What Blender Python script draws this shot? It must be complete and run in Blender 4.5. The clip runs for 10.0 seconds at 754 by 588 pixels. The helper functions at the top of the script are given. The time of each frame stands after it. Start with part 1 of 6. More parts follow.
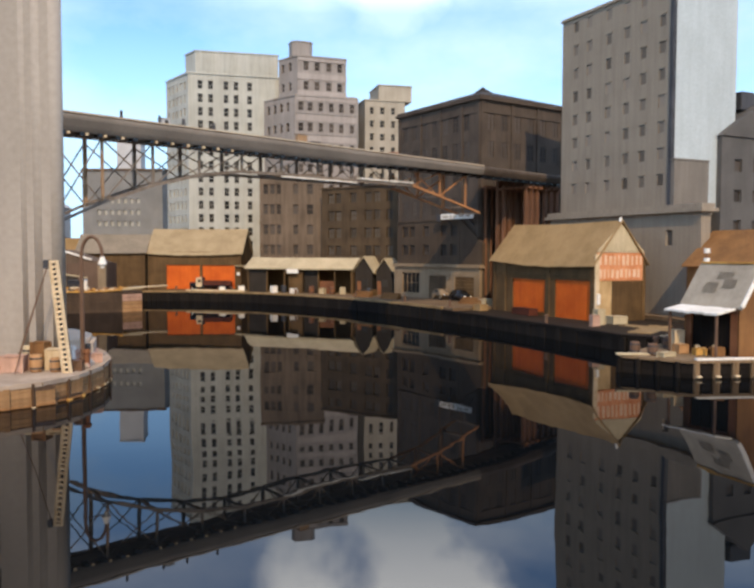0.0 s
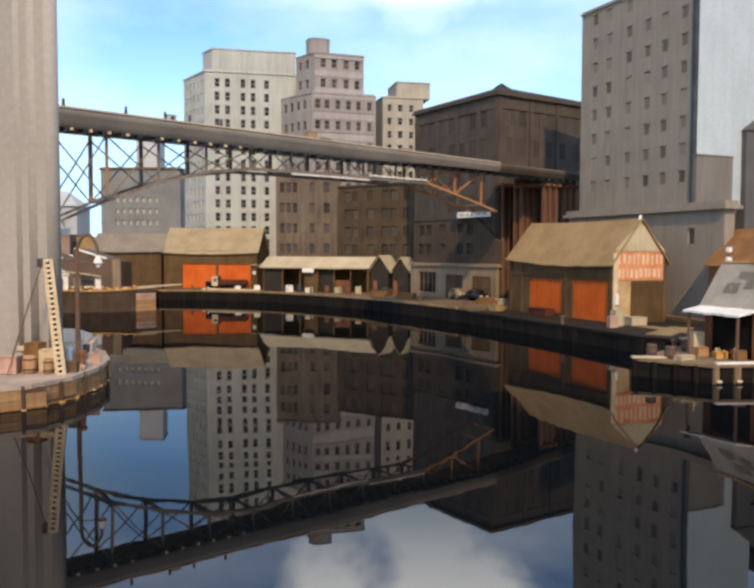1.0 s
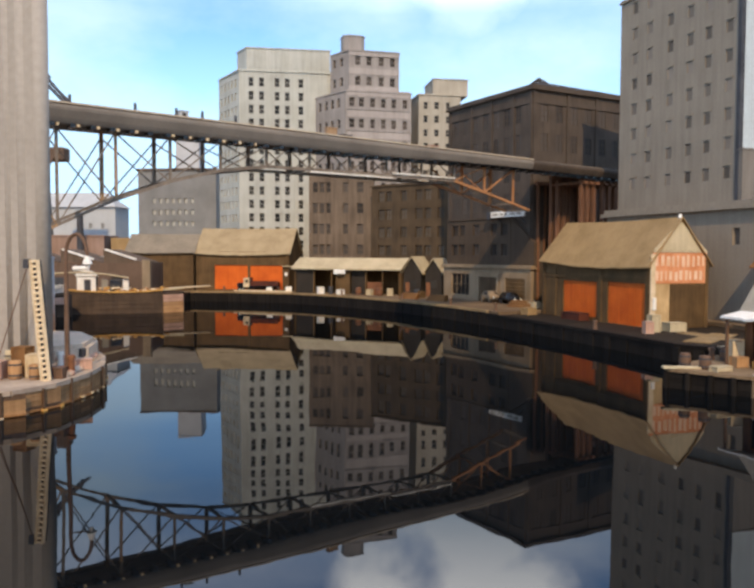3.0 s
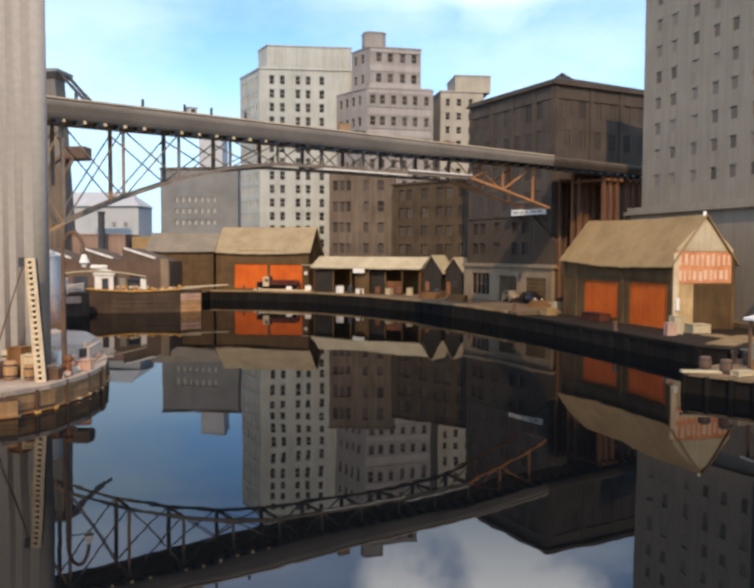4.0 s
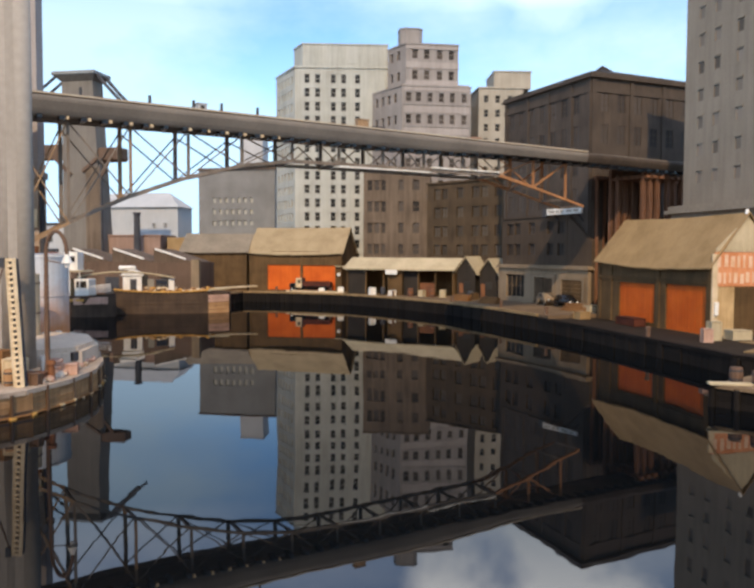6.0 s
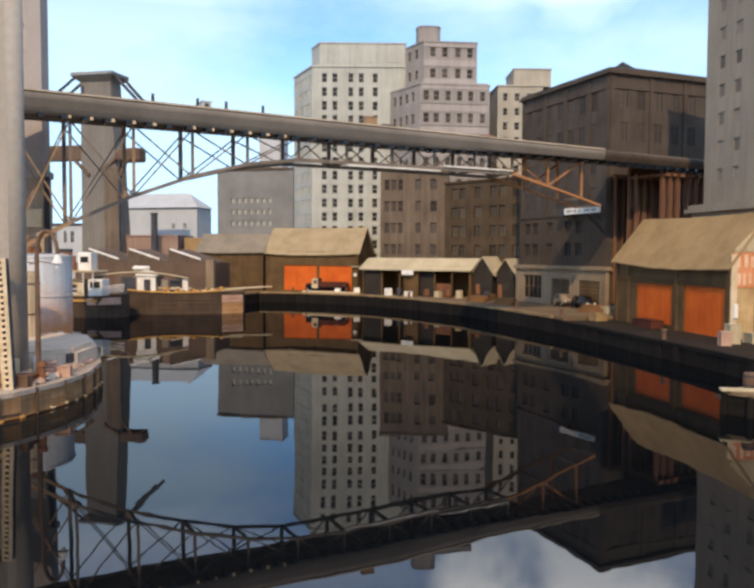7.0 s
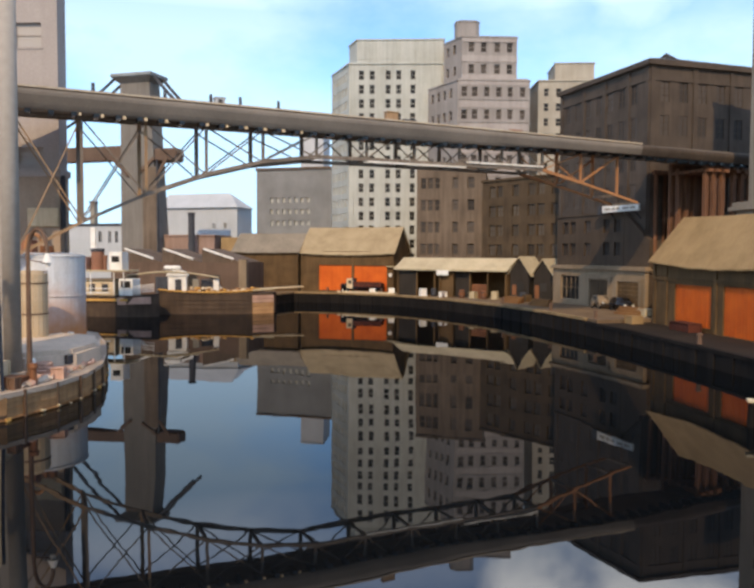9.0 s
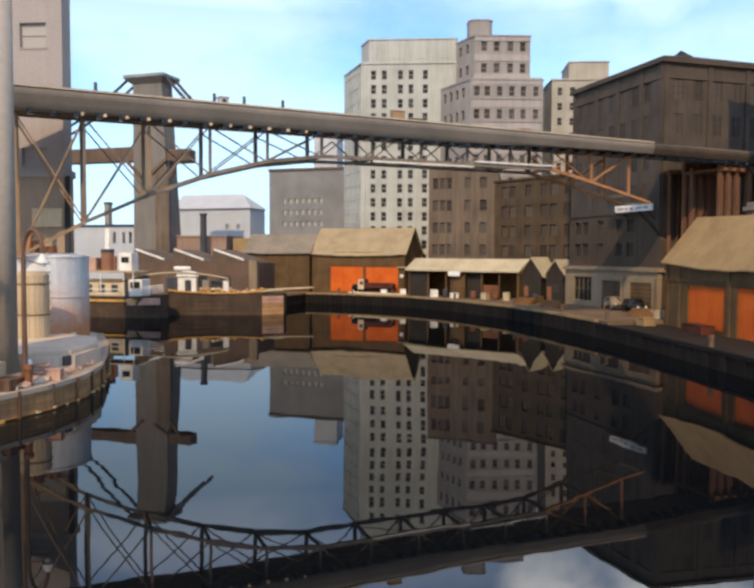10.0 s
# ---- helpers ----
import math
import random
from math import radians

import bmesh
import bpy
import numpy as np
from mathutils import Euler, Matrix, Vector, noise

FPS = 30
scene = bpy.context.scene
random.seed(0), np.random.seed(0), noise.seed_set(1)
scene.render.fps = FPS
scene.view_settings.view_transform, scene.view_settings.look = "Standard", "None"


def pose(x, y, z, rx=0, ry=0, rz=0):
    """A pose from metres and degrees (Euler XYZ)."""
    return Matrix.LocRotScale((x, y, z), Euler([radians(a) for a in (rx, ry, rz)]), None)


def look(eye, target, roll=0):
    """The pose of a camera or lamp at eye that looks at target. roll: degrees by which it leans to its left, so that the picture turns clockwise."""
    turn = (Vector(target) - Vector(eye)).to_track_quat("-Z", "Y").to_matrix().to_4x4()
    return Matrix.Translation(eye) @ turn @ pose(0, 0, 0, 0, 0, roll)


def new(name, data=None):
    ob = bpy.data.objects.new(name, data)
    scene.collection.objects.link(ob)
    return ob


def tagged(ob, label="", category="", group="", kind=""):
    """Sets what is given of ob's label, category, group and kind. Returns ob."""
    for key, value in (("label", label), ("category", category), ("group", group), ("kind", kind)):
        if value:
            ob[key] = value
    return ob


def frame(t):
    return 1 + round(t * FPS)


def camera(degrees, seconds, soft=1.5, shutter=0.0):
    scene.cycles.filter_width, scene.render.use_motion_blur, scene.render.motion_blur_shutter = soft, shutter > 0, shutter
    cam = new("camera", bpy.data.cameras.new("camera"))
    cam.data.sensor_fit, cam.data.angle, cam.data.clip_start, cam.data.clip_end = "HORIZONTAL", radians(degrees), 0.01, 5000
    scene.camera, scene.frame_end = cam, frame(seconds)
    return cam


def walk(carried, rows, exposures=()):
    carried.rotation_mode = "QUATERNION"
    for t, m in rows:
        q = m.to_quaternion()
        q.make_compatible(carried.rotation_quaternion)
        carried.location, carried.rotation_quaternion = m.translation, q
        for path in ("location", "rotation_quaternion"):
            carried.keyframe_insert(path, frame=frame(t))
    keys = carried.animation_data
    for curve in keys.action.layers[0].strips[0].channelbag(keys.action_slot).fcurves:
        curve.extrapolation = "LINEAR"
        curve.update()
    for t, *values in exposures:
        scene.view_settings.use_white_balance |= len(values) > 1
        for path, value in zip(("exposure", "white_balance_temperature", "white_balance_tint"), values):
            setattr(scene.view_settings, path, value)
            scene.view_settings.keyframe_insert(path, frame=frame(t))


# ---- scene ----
cam = camera(51.7, 10.0, soft=3.0)
# seconds, eye x, y, z, yaw to the left, pitch, roll
ROWS = [
    (0, -0.02, -0.03, 8.83, 0.01, -2.91, 0.12),
    (0.5, 0.66, 0.90, 8.82, 0.88, -3.01, 0.13),
    (1, 1.32, 1.82, 8.81, 1.78, -2.98, 0.15),
    (1.5, 1.98, 2.72, 8.80, 2.61, -2.92, 0.16),
    (2, 2.62, 3.62, 8.79, 3.51, -2.92, 0.17),
    (2.5, 3.27, 4.52, 8.78, 4.39, -2.88, 0.18),
    (4, 5.25, 7.21, 8.75, 7.46, -2.97, 0.21),
    (4.5, 5.92, 8.11, 8.74, 8.49, -2.95, 0.22),
    (5, 6.60, 9.00, 8.73, 9.58, -2.93, 0.23),
    (5.5, 7.28, 9.89, 8.72, 10.44, -2.91, 0.24),
    (7, 9.26, 12.49, 8.69, 13.17, -2.87, 0.25),
    (7.5, 9.88, 13.30, 8.68, 14.27, -2.87, 0.26),
    (8, 10.46, 14.07, 8.67, 15.40, -2.92, 0.26),
    (8.5, 11.00, 14.80, 8.66, 16.21, -2.88, 0.27),
    (9, 11.47, 15.46, 8.65, 16.97, -2.88, 0.27),
    (9.5, 11.87, 16.05, 8.64, 17.69, -2.85, 0.27),
    (10, 12.18, 16.55, 8.63, 18.23, -2.82, 0.27),
]


def eye_pose(x, y, z, yaw, pitch, roll):
    a, p = radians(yaw), radians(pitch)
    ahead = Vector((-math.sin(a) * math.cos(p), math.cos(a) * math.cos(p), math.sin(p)))
    return look((x, y, z), Vector((x, y, z)) + ahead, roll)


walk(cam, [(t, eye_pose(*row)) for t, *row in ROWS], exposures=[(0, -0.24, 5720, 8), (10, -0.24, 5720, 8)])

# ---- world, sun, exposure ----
SUN_TO = Vector((0.1, -0.765, 0.63)).normalized()
world = bpy.data.worlds.new("world")
scene.world = world
world.use_nodes = True
wn, wl = world.node_tree.nodes, world.node_tree.links
wn.clear()
w_out = wn.new("ShaderNodeOutputWorld")
w_bg = wn.new("ShaderNodeBackground")
w_sky = wn.new("ShaderNodeTexSky")
w_sky.sky_type = "NISHITA"
w_sky.sun_disc = False
w_sky.sun_elevation = math.asin(SUN_TO.z)
w_sky.sun_rotation = math.atan2(SUN_TO.x, SUN_TO.y)
w_sky.air_density, w_sky.dust_density, w_sky.ozone_density = 1.0, 0.6, 1.5
w_co = wn.new("ShaderNodeTexCoord")
w_map = wn.new("ShaderNodeMapping")
w_map.inputs["Scale"].default_value = (1.0, 1.0, 1.9)
w_map.inputs["Location"].default_value = (0.1, 0.55, 0.3)
w_noise = wn.new("ShaderNodeTexNoise")
w_noise.inputs["Scale"].default_value = 2.6
w_noise.inputs["Detail"].default_value = 6.0
w_noise.inputs["Roughness"].default_value = 0.55
w_ramp = wn.new("ShaderNodeValToRGB")
w_ramp.color_ramp.elements[0].position = 0.37
w_ramp.color_ramp.elements[1].position = 0.60
w_mix = wn.new("ShaderNodeMix")
w_mix.data_type = "RGBA"
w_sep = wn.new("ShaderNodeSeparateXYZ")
# clouds above the view are made far brighter, to whiten the water's reflections
w_above_view = wn.new("ShaderNodeMapRange")
w_above_view.inputs["From Min"].default_value, w_above_view.inputs["From Max"].default_value = 0.29, 0.42
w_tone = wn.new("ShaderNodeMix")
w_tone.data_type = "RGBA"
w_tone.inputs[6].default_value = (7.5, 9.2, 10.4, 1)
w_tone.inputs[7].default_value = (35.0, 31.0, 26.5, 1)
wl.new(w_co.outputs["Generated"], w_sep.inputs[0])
wl.new(w_sep.outputs["Z"], w_above_view.inputs["Value"])
wl.new(w_above_view.outputs[0], w_tone.inputs[0])
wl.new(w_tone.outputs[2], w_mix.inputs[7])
wl.new(w_co.outputs["Generated"], w_map.inputs["Vector"])
wl.new(w_map.outputs["Vector"], w_noise.inputs["Vector"])
wl.new(w_noise.outputs["Fac"], w_ramp.inputs["Fac"])
# cloud cover thins with height
w_thin = wn.new("ShaderNodeMapRange")
w_thin.inputs["From Min"].default_value, w_thin.inputs["From Max"].default_value = 0.26, 0.40
w_thin.inputs["To Min"].default_value, w_thin.inputs["To Max"].default_value = 1.0, 0.22
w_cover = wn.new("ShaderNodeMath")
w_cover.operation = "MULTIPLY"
wl.new(w_sep.outputs["Z"], w_thin.inputs["Value"])
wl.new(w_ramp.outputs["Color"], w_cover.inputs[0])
wl.new(w_thin.outputs[0], w_cover.inputs[1])
# one tall white cloud over the middle of the town
w_far = wn.new("ShaderNodeVectorMath")
w_far.operation = "DISTANCE"
w_far.inputs[1].default_value = (0.02, 0.91, 0.42)
w_wisp = wn.new("ShaderNodeMath")
w_wisp.operation = "MULTIPLY_ADD"
w_wisp.inputs[1].default_value = 0.34
w_puff = wn.new("ShaderNodeMapRange")
w_puff.inputs["From Min"].default_value, w_puff.inputs["From Max"].default_value = 0.26, 0.33
w_puff.inputs["To Min"].default_value, w_puff.inputs["To Max"].default_value = 0.95, 0.0
w_max = wn.new("ShaderNodeMath")
w_max.operation = "MAXIMUM"
w_edge = wn.new("ShaderNodeTexNoise")
w_edge.inputs["Scale"].default_value = 7.0
w_edge.inputs["Detail"].default_value = 5.0
wl.new(w_co.outputs["Generated"], w_edge.inputs["Vector"])
wl.new(w_co.outputs["Generated"], w_far.inputs[0])
wl.new(w_edge.outputs["Fac"], w_wisp.inputs[0])
wl.new(w_far.outputs["Value"], w_wisp.inputs[2])
wl.new(w_wisp.outputs[0], w_puff.inputs["Value"])
wl.new(w_puff.outputs[0], w_max.inputs[0])
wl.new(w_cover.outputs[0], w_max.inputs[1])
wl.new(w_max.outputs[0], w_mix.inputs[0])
w_gain = wn.new("ShaderNodeMix")
w_gain.data_type, w_gain.blend_type = "RGBA", "MULTIPLY"
w_gain.inputs[0].default_value = 1.0
w_gain.inputs[7].default_value = (1.5, 1.73, 1.9, 1)
wl.new(w_sky.outputs["Color"], w_gain.inputs[6])
wl.new(w_gain.outputs[2], w_mix.inputs[6])
w_low = wn.new("ShaderNodeMapRange")
w_low.inputs["From Min"].default_value, w_low.inputs["From Max"].default_value = 0.02, 0.28
w_low.inputs["To Min"].default_value, w_low.inputs["To Max"].default_value = 0.8, 0.0
w_glow = wn.new("ShaderNodeMix")
w_glow.data_type = "RGBA"
w_glow.inputs[7].default_value = (8.8, 11.6, 13.6, 1)
wl.new(w_sep.outputs["Z"], w_low.inputs["Value"])
wl.new(w_low.outputs[0], w_glow.inputs[0])
wl.new(w_mix.outputs[2], w_glow.inputs[6])
wl.new(w_glow.outputs[2], w_bg.inputs["Color"])
w_bg.inputs["Strength"].default_value = 0.13
wl.new(w_bg.outputs["Background"], w_out.inputs["Surface"])

sun_data = bpy.data.lights.new("sun", "SUN")
sun_data.energy, sun_data.angle, sun_data.color = 4.2, radians(0.6), (1.0, 0.68, 0.36)
sun = new("sun", sun_data)
sun.matrix_world = look(SUN_TO * 300, (0, 0, 0))


# ---- materials ----
def material(name, base, dark=None, rough=0.8, scale=1.0, metal=0.0, bump=0.25, streak=0.35, vary=0.0, spec=0.2):
    """Weathered paint, stone or wood: two scales of stain, vertical streaks, fine relief."""
    dark = dark or tuple(c * 0.6 for c in base)
    m = bpy.data.materials.new(name)
    m.use_nodes = True
    n, l = m.node_tree.nodes, m.node_tree.links
    b = n["Principled BSDF"]
    b.inputs["Roughness"].default_value = rough
    b.inputs["Metallic"].default_value = metal
    b.inputs["Specular IOR Level"].default_value = spec
    co = n.new("ShaderNodeTexCoord")
    big = n.new("ShaderNodeTexNoise")
    big.inputs["Scale"].default_value = 0.22 * scale
    big.inputs["Detail"].default_value = 5
    tall = n.new("ShaderNodeMapping")
    tall.inputs["Scale"].default_value = (1.6 * scale, 1.6 * scale, 0.12 * scale)
    run = n.new("ShaderNodeTexNoise")
    run.inputs["Scale"].default_value = 1.0
    run.inputs["Detail"].default_value = 4
    fine = n.new("ShaderNodeTexNoise")
    fine.inputs["Scale"].default_value = 5.0 * scale
    fine.inputs["Detail"].default_value = 6
    l.new(co.outputs["Object"], big.inputs["Vector"])
    l.new(co.outputs["Object"], tall.inputs["Vector"])
    l.new(tall.outputs["Vector"], run.inputs["Vector"])
    l.new(co.outputs["Object"], fine.inputs["Vector"])
    ramp = n.new("ShaderNodeValToRGB")
    ramp.color_ramp.elements[0].position, ramp.color_ramp.elements[1].position = 0.35, 0.62
    add = n.new("ShaderNodeMath")
    add.operation = "MULTIPLY_ADD"
    add.inputs[1].default_value = streak
    l.new(run.outputs["Fac"], add.inputs[0])
    sc = n.new("ShaderNodeMath")
    sc.operation = "MULTIPLY"
    sc.inputs[1].default_value = 1.0 - streak
    l.new(big.outputs["Fac"], sc.inputs[0])
    l.new(sc.outputs[0], add.inputs[2])
    l.new(add.outputs[0], ramp.inputs["Fac"])
    ramp.color_ramp.elements[0].color = (*dark, 1)
    ramp.color_ramp.elements[1].color = (*base, 1)
    hue = n.new("ShaderNodeHueSaturation")
    l.new(ramp.outputs["Color"], hue.inputs["Color"])
    val = n.new("ShaderNodeMapRange")
    val.inputs["To Min"].default_value, val.inputs["To Max"].default_value = 0.82, 1.18
    l.new(fine.outputs["Fac"], val.inputs["Value"])
    if vary:
        info = n.new("ShaderNodeObjectInfo")
        rnd = n.new("ShaderNodeMapRange")
        rnd.inputs["To Min"].default_value, rnd.inputs["To Max"].default_value = 1 - vary, 1 + vary
        l.new(info.outputs["Random"], rnd.inputs["Value"])
        mul = n.new("ShaderNodeMath")
        mul.operation = "MULTIPLY"
        l.new(rnd.outputs[0], mul.inputs[0])
        l.new(val.outputs[0], mul.inputs[1])
        l.new(mul.outputs[0], hue.inputs["Value"])
    else:
        l.new(val.outputs[0], hue.inputs["Value"])
    l.new(hue.outputs["Color"], b.inputs["Base Color"])
    bp = n.new("ShaderNodeBump")
    bp.inputs["Strength"].default_value = bump
    bp.inputs["Distance"].default_value = 0.06
    l.new(fine.outputs["Fac"], bp.inputs["Height"])
    l.new(bp.outputs["Normal"], b.inputs["Normal"])
    return m


def glass_dark(name, base, rough=0.15):
    m = bpy.data.materials.new(name)
    m.use_nodes = True
    n, l = m.node_tree.nodes, m.node_tree.links
    b = n["Principled BSDF"]
    info = n.new("ShaderNodeObjectInfo")
    ramp = n.new("ShaderNodeValToRGB")
    ramp.color_ramp.elements[0].color = (*[c * 0.5 for c in base], 1)
    ramp.color_ramp.elements[1].color = (*[c * 1.6 for c in base], 1)
    l.new(info.outputs["Random"], ramp.inputs["Fac"])
    l.new(ramp.outputs["Color"], b.inputs["Base Color"])
    b.inputs["Roughness"].default_value = rough
    b.inputs["Specular IOR Level"].default_value = 0.22
    return m


def water_material():
    """Oily still water: an even sheen that grows at a grazing view, long slow swells, calmer towards the quay."""
    m = bpy.data.materials.new("harbour_water")
    m.use_nodes = True
    n, l = m.node_tree.nodes, m.node_tree.links
    n.remove(n["Principled BSDF"])
    out = n["Material Output"]
    deep = n.new("ShaderNodeBsdfDiffuse")
    deep.inputs["Color"].default_value = (0.003, 0.004, 0.005, 1)
    gloss = n.new("ShaderNodeBsdfGlossy")
    gloss.inputs["Color"].default_value = (0.97, 0.98, 1.0, 1)
    gloss.inputs["Roughness"].default_value = 0.015
    fres = n.new("ShaderNodeLayerWeight")
    fres.inputs["Blend"].default_value = 0.5
    sheen = n.new("ShaderNodeValToRGB")
    sheen.color_ramp.interpolation = "B_SPLINE"
    for at_, v in ((0.66, 0.12), (0.76, 0.165), (0.85, 0.29), (0.92, 0.4), (1.0, 0.6)):
        e_ = sheen.color_ramp.elements[0] if at_ == 0.66 else sheen.color_ramp.elements[-1] if at_ == 1.0 else sheen.color_ramp.elements.new(at_)
        e_.position, e_.color = at_, (v, v, v, 1)
    l.new(fres.outputs["Facing"], sheen.inputs["Fac"])
    mix = n.new("ShaderNodeMixShader")
    l.new(sheen.outputs[0], mix.inputs[0])
    l.new(deep.outputs[0], mix.inputs[1])
    l.new(gloss.outputs[0], mix.inputs[2])
    l.new(mix.outputs[0], out.inputs["Surface"])
    co = n.new("ShaderNodeTexCoord")
    sep = n.new("ShaderNodeSeparateXYZ")
    l.new(co.outputs["Object"], sep.inputs[0])
    calm = n.new("ShaderNodeMapRange")
    calm.inputs["From Min"].default_value, calm.inputs["From Max"].default_value = 25.0, 80.0
    calm.inputs["To Min"].default_value, calm.inputs["To Max"].default_value = 1.0, 0.4
    l.new(sep.outputs["Y"], calm.inputs["Value"])
    swell = n.new("ShaderNodeTexNoise")
    swell.inputs["Scale"].default_value = 0.055
    swell.inputs["Detail"].default_value = 1
    ripple = n.new("ShaderNodeTexNoise")
    ripple.inputs["Scale"].default_value = 0.45
    ripple.inputs["Detail"].default_value = 2
    high = n.new("ShaderNodeMath")
    high.operation = "MULTIPLY"
    l.new(co.outputs["Object"], swell.inputs["Vector"])
    l.new(co.outputs["Object"], ripple.inputs["Vector"])
    l.new(swell.outputs["Fac"], high.inputs[0])
    l.new(calm.outputs[0], high.inputs[1])
    b1 = n.new("ShaderNodeBump")
    b1.inputs["Strength"].default_value = 1.0
    b1.inputs["Distance"].default_value = 0.13
    b2 = n.new("ShaderNodeBump")
    b2.inputs["Strength"].default_value = 1.0
    b2.inputs["Distance"].default_value = 0.0025
    l.new(high.outputs[0], b1.inputs["Height"])
    l.new(ripple.outputs["Fac"], b2.inputs["Height"])
    l.new(b1.outputs["Normal"], b2.inputs["Normal"])
    for b in (fres, gloss):
        l.new(b2.outputs["Normal"], b.inputs["Normal"])
    return m


WATER = water_material()
CREAM = material("cream_stone", (0.475, 0.468, 0.41), (0.35, 0.34, 0.29), streak=0.5)
TANSTONE = material("tan_stone", (0.42, 0.37, 0.29), (0.31, 0.27, 0.205), streak=0.4)
PALEBAND = material("pale_stone_band", (0.39, 0.342, 0.305), (0.3, 0.262, 0.232), streak=0.5)
ROOFSTRAW = material("straw_roofing", (0.36, 0.275, 0.155), (0.27, 0.2, 0.108), scale=1.8, streak=0.25, bump=0.5)
PYLONGREY = material("pylon_concrete", (0.2, 0.178, 0.15), (0.15, 0.133, 0.112), streak=0.5)
PYLONCAP = material("pylon_cap_stone", (0.27, 0.28, 0.275), (0.2, 0.205, 0.2), streak=0.2)
GREYSTONE = material("grey_stone", (0.32, 0.283, 0.252), (0.23, 0.203, 0.18), streak=0.5)
TOWERGREY = material("tower_concrete", (0.3, 0.252, 0.19), (0.235, 0.196, 0.147), streak=0.55)
WHITEWALL = material("pale_render", (0.47, 0.52, 0.53), (0.405, 0.445, 0.45), streak=0.4)
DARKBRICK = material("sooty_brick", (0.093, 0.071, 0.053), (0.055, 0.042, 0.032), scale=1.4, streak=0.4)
BROWNBRICK = material("brown_brick", (0.1, 0.067, 0.037), (0.05, 0.034, 0.018), scale=1.4)
SOOTSTONE = material("sooty_limestone", (0.17, 0.126, 0.087), (0.095, 0.07, 0.048), streak=0.5)
BLUEGREY = material("slate_wall", (0.04, 0.032, 0.024), (0.023, 0.0185, 0.014))
SLATEWALL = material("sooty_slate_brick", (0.085, 0.06, 0.039), (0.055, 0.039, 0.026))
CONCRETE = material("shop_plaster", (0.3, 0.222, 0.138), (0.2, 0.148, 0.09))
OLIVEWOOD = material("olive_boards", (0.135, 0.08, 0.032), (0.075, 0.045, 0.018), scale=2.0, vary=0.18)
ROOFTAN = material("tan_roofing", (0.35, 0.232, 0.105), (0.25, 0.163, 0.07), scale=1.5, streak=0.25, bump=0.5)
ROOFPALE = material("pale_roofing", (0.52, 0.43, 0.27), (0.38, 0.31, 0.19), scale=1.4)
ORANGE = material("orange_paint", (0.6, 0.125, 0.01), (0.47, 0.085, 0.006), scale=2.0, rough=0.6)
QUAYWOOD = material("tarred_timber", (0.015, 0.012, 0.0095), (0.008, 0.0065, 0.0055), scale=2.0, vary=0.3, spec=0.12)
QUAYTOP = material("quay_paving", (0.2, 0.135, 0.076), (0.115, 0.077, 0.043), scale=1.5)
UNLITPAVE = material("unlit_paving", (0.03, 0.021, 0.012), (0.016, 0.011, 0.007), scale=1.5)
PIERWOOD = material("honey_timber", (0.44, 0.26, 0.12), (0.32, 0.175, 0.075), scale=3.0, vary=0.1)
FACEWOOD = material("weathered_facing", (0.4, 0.235, 0.105), (0.17, 0.095, 0.042), scale=2.2, vary=0.22, streak=0.15)
PIERDECK = material("pier_deck", (0.46, 0.365, 0.27), (0.31, 0.24, 0.175), scale=2.0)
STEEL = material("bridge_steel", (0.24, 0.195, 0.15), (0.13, 0.105, 0.08), rough=0.6, scale=2.0)
STEELDARK = material("dark_steel", (0.07, 0.07, 0.075), (0.035, 0.035, 0.04), rough=0.6, scale=2.0)
DECKBROWN = material("bridge_girder", (0.225, 0.195, 0.16), (0.165, 0.143, 0.118), scale=1.2, streak=0.15)
OCHRESTEEL = material("ochre_steel", (0.43, 0.21, 0.088), (0.27, 0.13, 0.053), rough=0.6, scale=2.0)
TANSTEEL = material("tan_steel", (0.36, 0.235, 0.125), (0.22, 0.14, 0.075), rough=0.6, scale=2.0)
RUST = material("rusty_iron", (0.24, 0.105, 0.045), (0.12, 0.05, 0.025), scale=2.0)
PANE = glass_dark("window_glass", (0.03, 0.026, 0.021), 0.3)
PANEPALE = glass_dark("pale_blind", (0.075, 0.06, 0.043), 0.5)
PANEDIM = glass_dark("sooty_glass", (0.058, 0.047, 0.038), 0.6)
PANEWALL = glass_dark("dusty_glass", (0.17, 0.14, 0.108), 0.7)
BLIND = glass_dark("drawn_blind", (0.3, 0.27, 0.24), 0.6)
STREAKED = material("streaked_ironwork", (0.23, 0.108, 0.055), (0.1, 0.054, 0.032), scale=1.5, streak=0.8)
# haze of distance is mixed into HAZE, FARHAZE and HAZEPALE
HAZE = material("hazed_stone", (0.235, 0.23, 0.22), (0.18, 0.176, 0.168), streak=0.1)
WHITE = material("white_paint", (0.85, 0.82, 0.75), (0.68, 0.64, 0.56), scale=3.0)
PINKBRICK = material("faded_brick", (0.34, 0.23, 0.175), (0.24, 0.16, 0.12))
BEAMBROWN = material("brown_girder", (0.15, 0.098, 0.066), (0.095, 0.062, 0.042))
BANKBROWN = material("brown_render", (0.37, 0.28, 0.2), (0.28, 0.21, 0.15))
FARHAZE = material("far_haze_stone", (0.5, 0.49, 0.48), (0.44, 0.43, 0.42), streak=0.1)
GREYDARK = material("dark_grey_render", (0.115, 0.108, 0.1), (0.085, 0.08, 0.074), streak=0.2)
GOLDLIT = material("golden_lit_plaster", (0.56, 0.39, 0.19), (0.36, 0.24, 0.105), scale=3.0)
STOREROOF = material("brown_felt", (0.25, 0.205, 0.145), (0.17, 0.14, 0.1), scale=1.4)
HAZEPALE = material("hazy_blue_render", (0.46, 0.47, 0.475), (0.4, 0.41, 0.415))
HULLWOOD = material("hull_planking", (0.095, 0.064, 0.042), (0.05, 0.035, 0.024), scale=2.0, spec=0.15)
